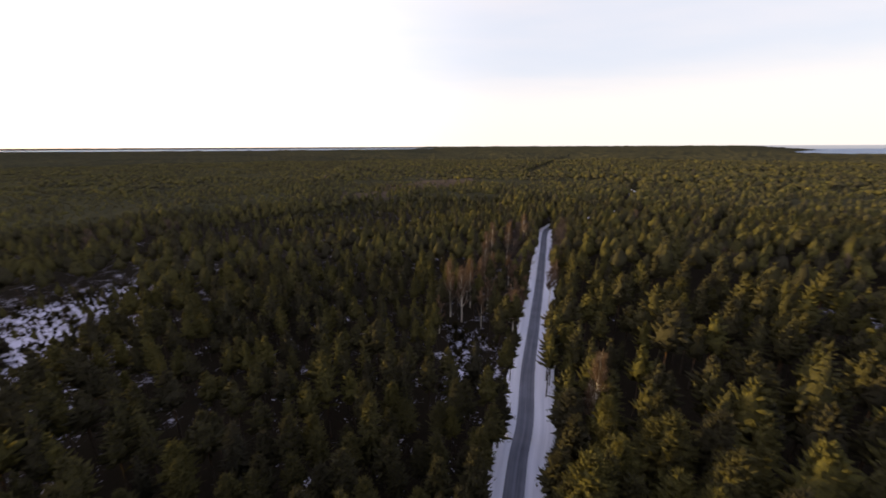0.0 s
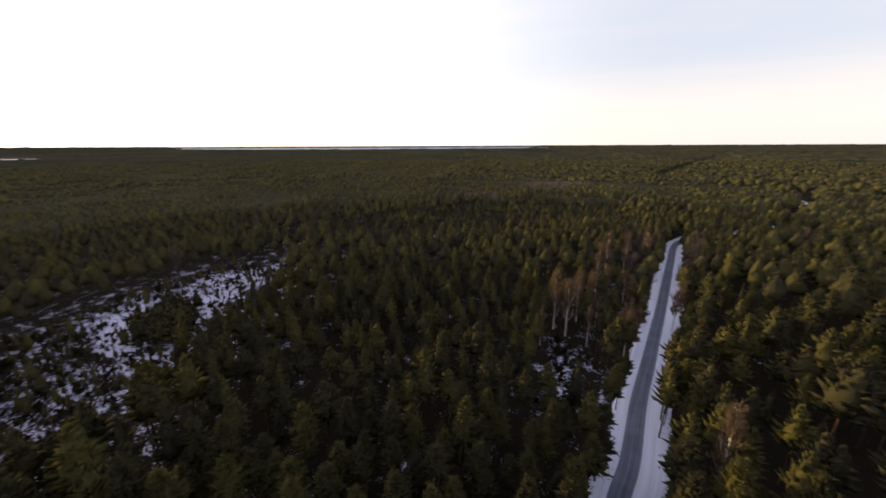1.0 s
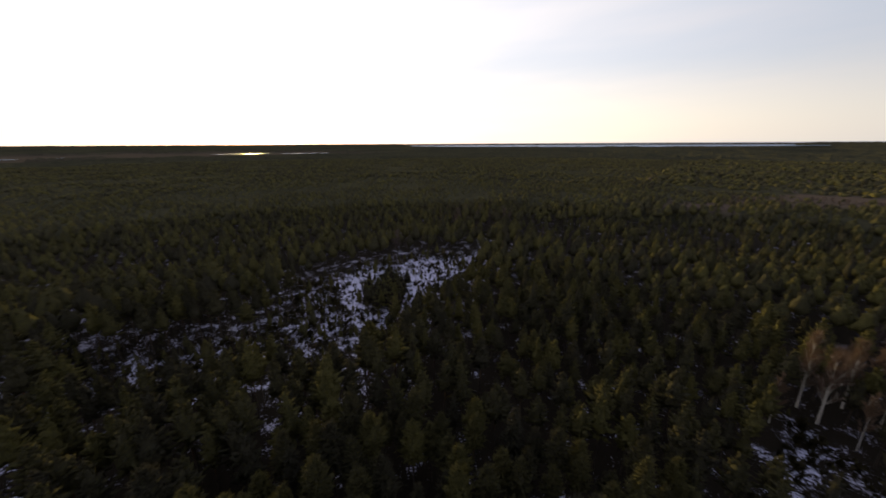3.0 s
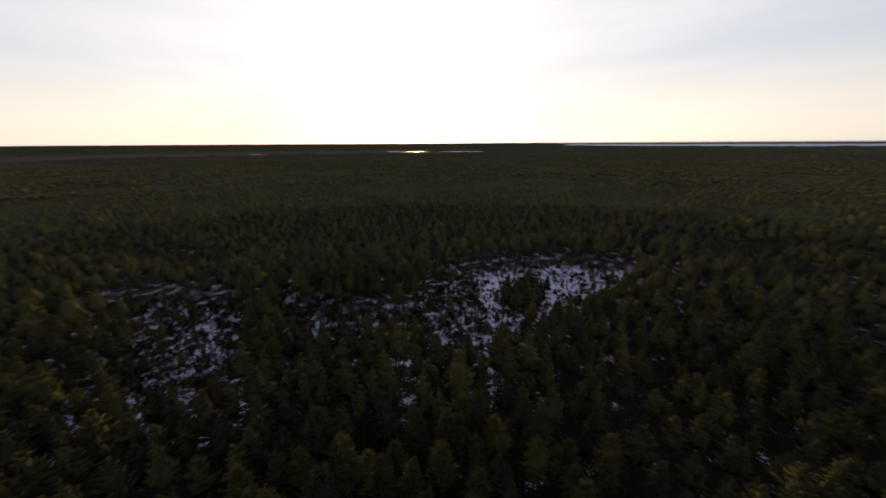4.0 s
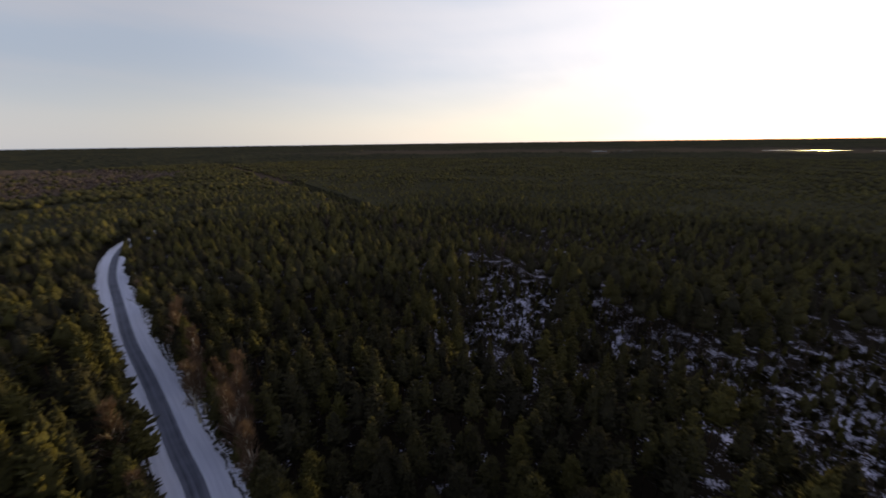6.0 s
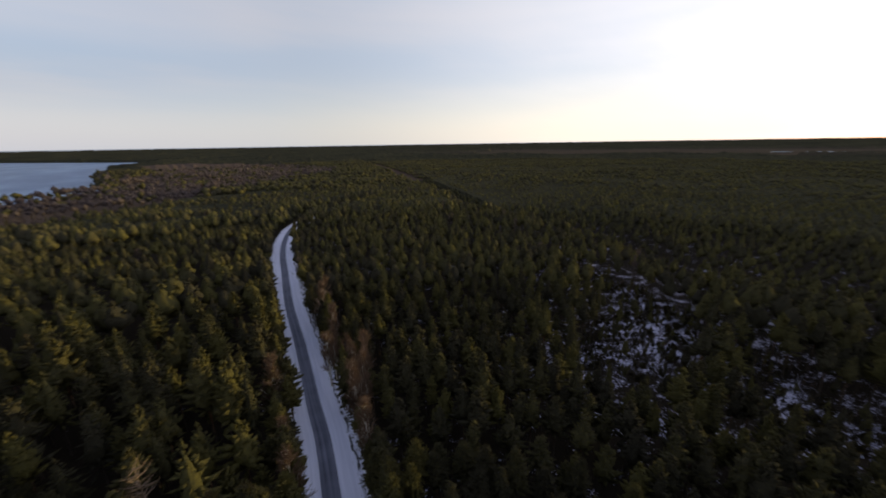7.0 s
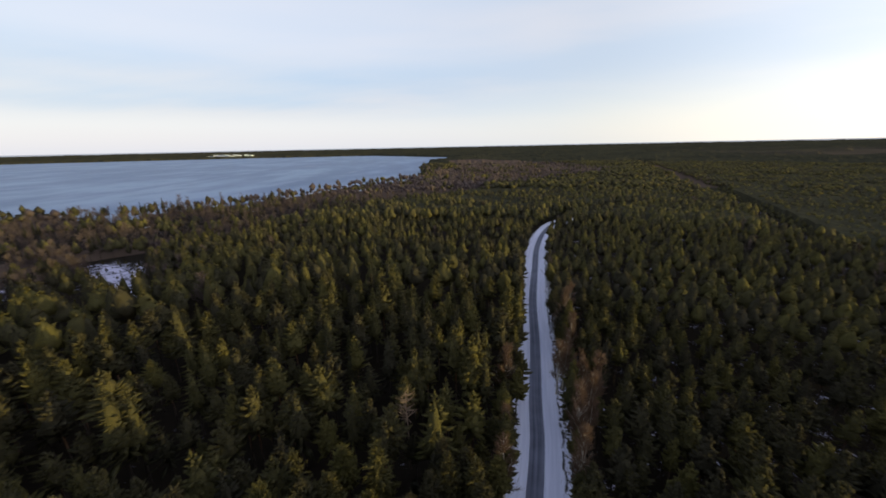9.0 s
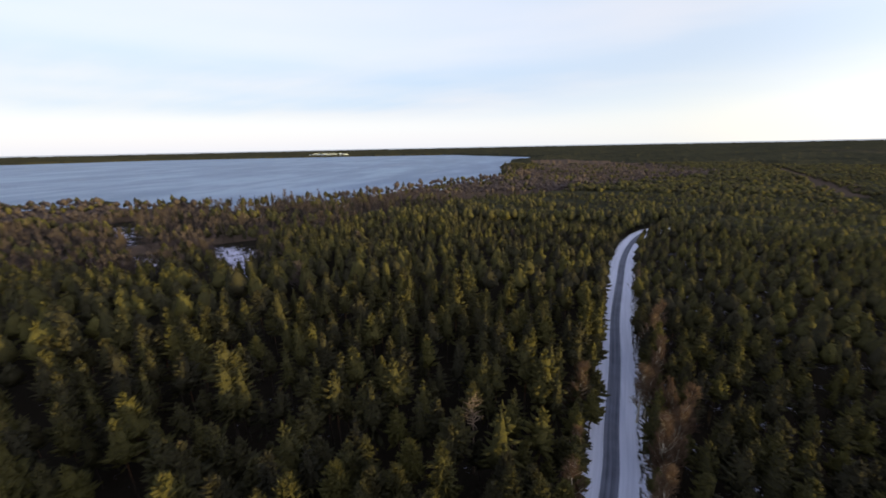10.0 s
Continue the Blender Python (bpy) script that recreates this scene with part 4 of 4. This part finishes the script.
wood("saplings", "thin bare birch saplings and dead stems on the bog", 3, [unit(birch_shape(860 + k, 14, 1.2, 9, False, 2, 0.05), 14) for k in range(6)],
     np.ones(len(zx), bool), zx, zy, rng.uniform(3.0, 7.5, len(zx)), 0.9, [BIRCH_TWIGS, SPRUCE_BARK])

# heather and dwarf shrubs on the open bog
sx, sy = scatter(40, 260, 1.25, 95)
o = openness(sx, sy)
keep = (o > 0.25) & (rng.uniform(0, 1, len(sx)) < 0.70 - 0.25 * o) & (gap(ROAD_COARSE, sx, sy) > 6) & (sx < 20)
sx, sy = sx[keep], sy[keep]
shrub = []
for k in range(6):
    r = np.random.default_rng(970 + k)
    v, f = sprays(r, np.zeros((1, 3)) + (0, 0, 0.3), np.array([[0, 0, 0.9]]), np.array([0.9]), 9, 0.8, 0.3)
    shrub.append((v, f, np.zeros(len(f), int)))
size = rng.gamma(2.2, 0.28, len(sx)) + 0.25
wood_ob = joined("heather", shrub, rng.integers(0, 6, len(sx)), sx, sy, land(sx, sy), size, size * 1.25, rng.uniform(0, 1, len(sx)), [HEATHER])
tagged(wood_ob, "dark heather and dwarf shrubs poking through the snow", "shrubs", kind="stuff")

# ---- a dead pine among the living ones ----


def dead_pine(x, y, height):
    r = np.random.default_rng(990)
    trunk, limbs = Shape(), Shape()
    trunk.add(*tube([(0, 0, 0), (0.1, 0.05, height * 0.5), (0.3, 0.1, height)], (0.2, 0.14, 0.03), 8))
    for i in range(34):
        q = r.uniform(0.66, 0.98)
        t, reach = i * 2.4, r.uniform(1.2, 3.2) * (1.25 - q) + 0.6
        root = np.array((0.3 * q * q, 0.1 * q, q * height))
        way = np.array((math.cos(t), math.sin(t), 0.25))
        bend = root + way * reach * 0.6 + (0, 0, r.uniform(-0.3, 0.2))
        end = bend + way * reach * 0.5 + (0, 0, r.uniform(0.1, 0.7))
        limbs.add(*tube([root, bend, end], (0.07, 0.045, 0.012), 5))
        for k in range(3):
            s = bend + (end - bend) * k / 3
            limbs.add(*tube([s, s + r.normal(0, 0.45, 3) + (0, 0, 0.25)], (0.025, 0.006), 3))
    base = new("dead_pine")
    part("trunk", trunk, [DEAD_WOOD], base)
    part("limbs", limbs, [DEAD_WOOD], base)
    base.matrix_basis = pose(x, y, -0.1)
    tagged(base, "dead bare pine with bleached crooked limbs", "tree")


# ---- houses by the lake and the town across it ----


def box_shape(shape, x0, x1, y0, y1, z0, z1, slot=0):
    v = [(x, y, z) for z in (z0, z1) for x, y in ((x0, y0), (x1, y0), (x1, y1), (x0, y1))]
    f = [(0, 2, 1), (0, 3, 2), (4, 5, 6), (4, 6, 7)]
    for k in range(4):
        n = (k + 1) % 4
        f += [(k, n, 4 + n), (k, 4 + n, 4 + k)]
    shape.add(v, f, slot)


def flat_part(name, build, mat, parent):
    s = Shape()
    build(s)
    v, f, slots = s.arrays()
    ob = new(name, mesh_of(name, v, f, [mat], slots))
    ob.parent = parent
    return ob


def cottage(x, y, turn, long, deep, wall_mat, label):
    """A small gabled house with a snowy roof."""
    base = new("house")
    h, peak, e = 2.7, 2.7 + deep * 0.42, 0.45
    lx, ly = long / 2, deep / 2

    def walls(s):
        box_shape(s, -lx, lx, -ly, ly, -0.4, h)
        for sx in (-lx, lx):
            s.add([(sx, -ly, h), (sx, ly, h), (sx, 0, peak - 0.1)], [(0, 1, 2)])

    def roof(s):
        for side in (-1, 1):
            drop = e * (peak - h) / ly
            a, b = (0.0, peak), (side * (ly + e), h - drop)
            v = [(sx, py, pz + t) for t in (0.0, 0.28) for sx in (-lx - e, lx + e) for py, pz in (a, b)]
            s.add(v, [(0, 1, 3), (0, 3, 2), (4, 7, 5), (4, 6, 7), (0, 4, 5), (0, 5, 1), (2, 3, 7), (2, 7, 6), (1, 5, 7), (1, 7, 3)])

    flat_part("wall", walls, wall_mat, base)
    flat_part("roof", roof, ROOF_SNOW, base)
    flat_part("chimney", lambda s: box_shape(s, lx * 0.3, lx * 0.3 + 0.6, -0.3, 0.3, h, peak + 0.8), BRICK, base)
    flat_part("door", lambda s: box_shape(s, -0.5, 0.5, -ly - 0.05, -ly + 0.02, 0, 2.0), WALL_WOOD, base)
    for px in (-lx * 0.6, lx * 0.6):
        for side in (-1, 1):
            flat_part("window", lambda s: box_shape(s, px - 0.6, px + 0.6, side * ly - 0.04, side * ly + 0.04, 0.9, 2.1), GLASS, base)
    base.matrix_basis = pose(x, y, float(land(np.array([x]), np.array([y]))[0]), 0, 0, turn)
    tagged(base, label, "house", "houses by the lake")


dead_pine(5.4, -54.6, 16.8)
turns = np.random.default_rng(5)
for k, (hx_, hy_) in enumerate(HOUSES):
    small = k == 0
    cottage(hx_, hy_, float(turns.uniform(0, 180)), 4.0 if small else float(turns.uniform(6, 9)), 3.2 if small else float(turns.uniform(4.5, 6.0)),
            WALL_WOOD if k % 3 == 0 else WALL_PALE, "small boarded shed with snow on its roof" if small else
            ("brown boarded house under a snowy gable roof" if k % 3 == 0 else "pale house under a snowy gable roof"))


def block(x, y, turn, long, deep, high):
    """A flat-roofed block of flats on the far shore."""
    base = new("apartment_block")
    lx, ly = long / 2, deep / 2
    flat_part("wall", lambda s: box_shape(s, -lx, lx, -ly, ly, -2, high), WALL_PALE, base)
    flat_part("roof", lambda s: box_shape(s, -lx - 0.5, lx + 0.5, -ly - 0.5, ly + 0.5, high, high + 0.8), ROOF_SNOW, base)
    for level in range(int(high / 3.2)):
        z = 1.2 + level * 3.2
        flat_part("window_row", lambda s: box_shape(s, -lx + 2, lx - 2, ly - 0.05, ly + 0.12, z, z + 1.4), GLASS, base)
    base.matrix_basis = pose(x, y, float(land(np.array([x]), np.array([y]))[0]) + 3, 0, 0, turn)
    tagged(base, "white block of flats on the far shore", "building", "town across the lake")


for k in range(13):
    q = k / 12
    block(1930 - 310 * q + float(turns.normal(0, 12)), -2775 - 30 * q + float(turns.uniform(-70, 20)), 32 + float(turns.normal(0, 12)),
          float(turns.uniform(22, 46)), 13.0, float(turns.uniform(9, 24)))
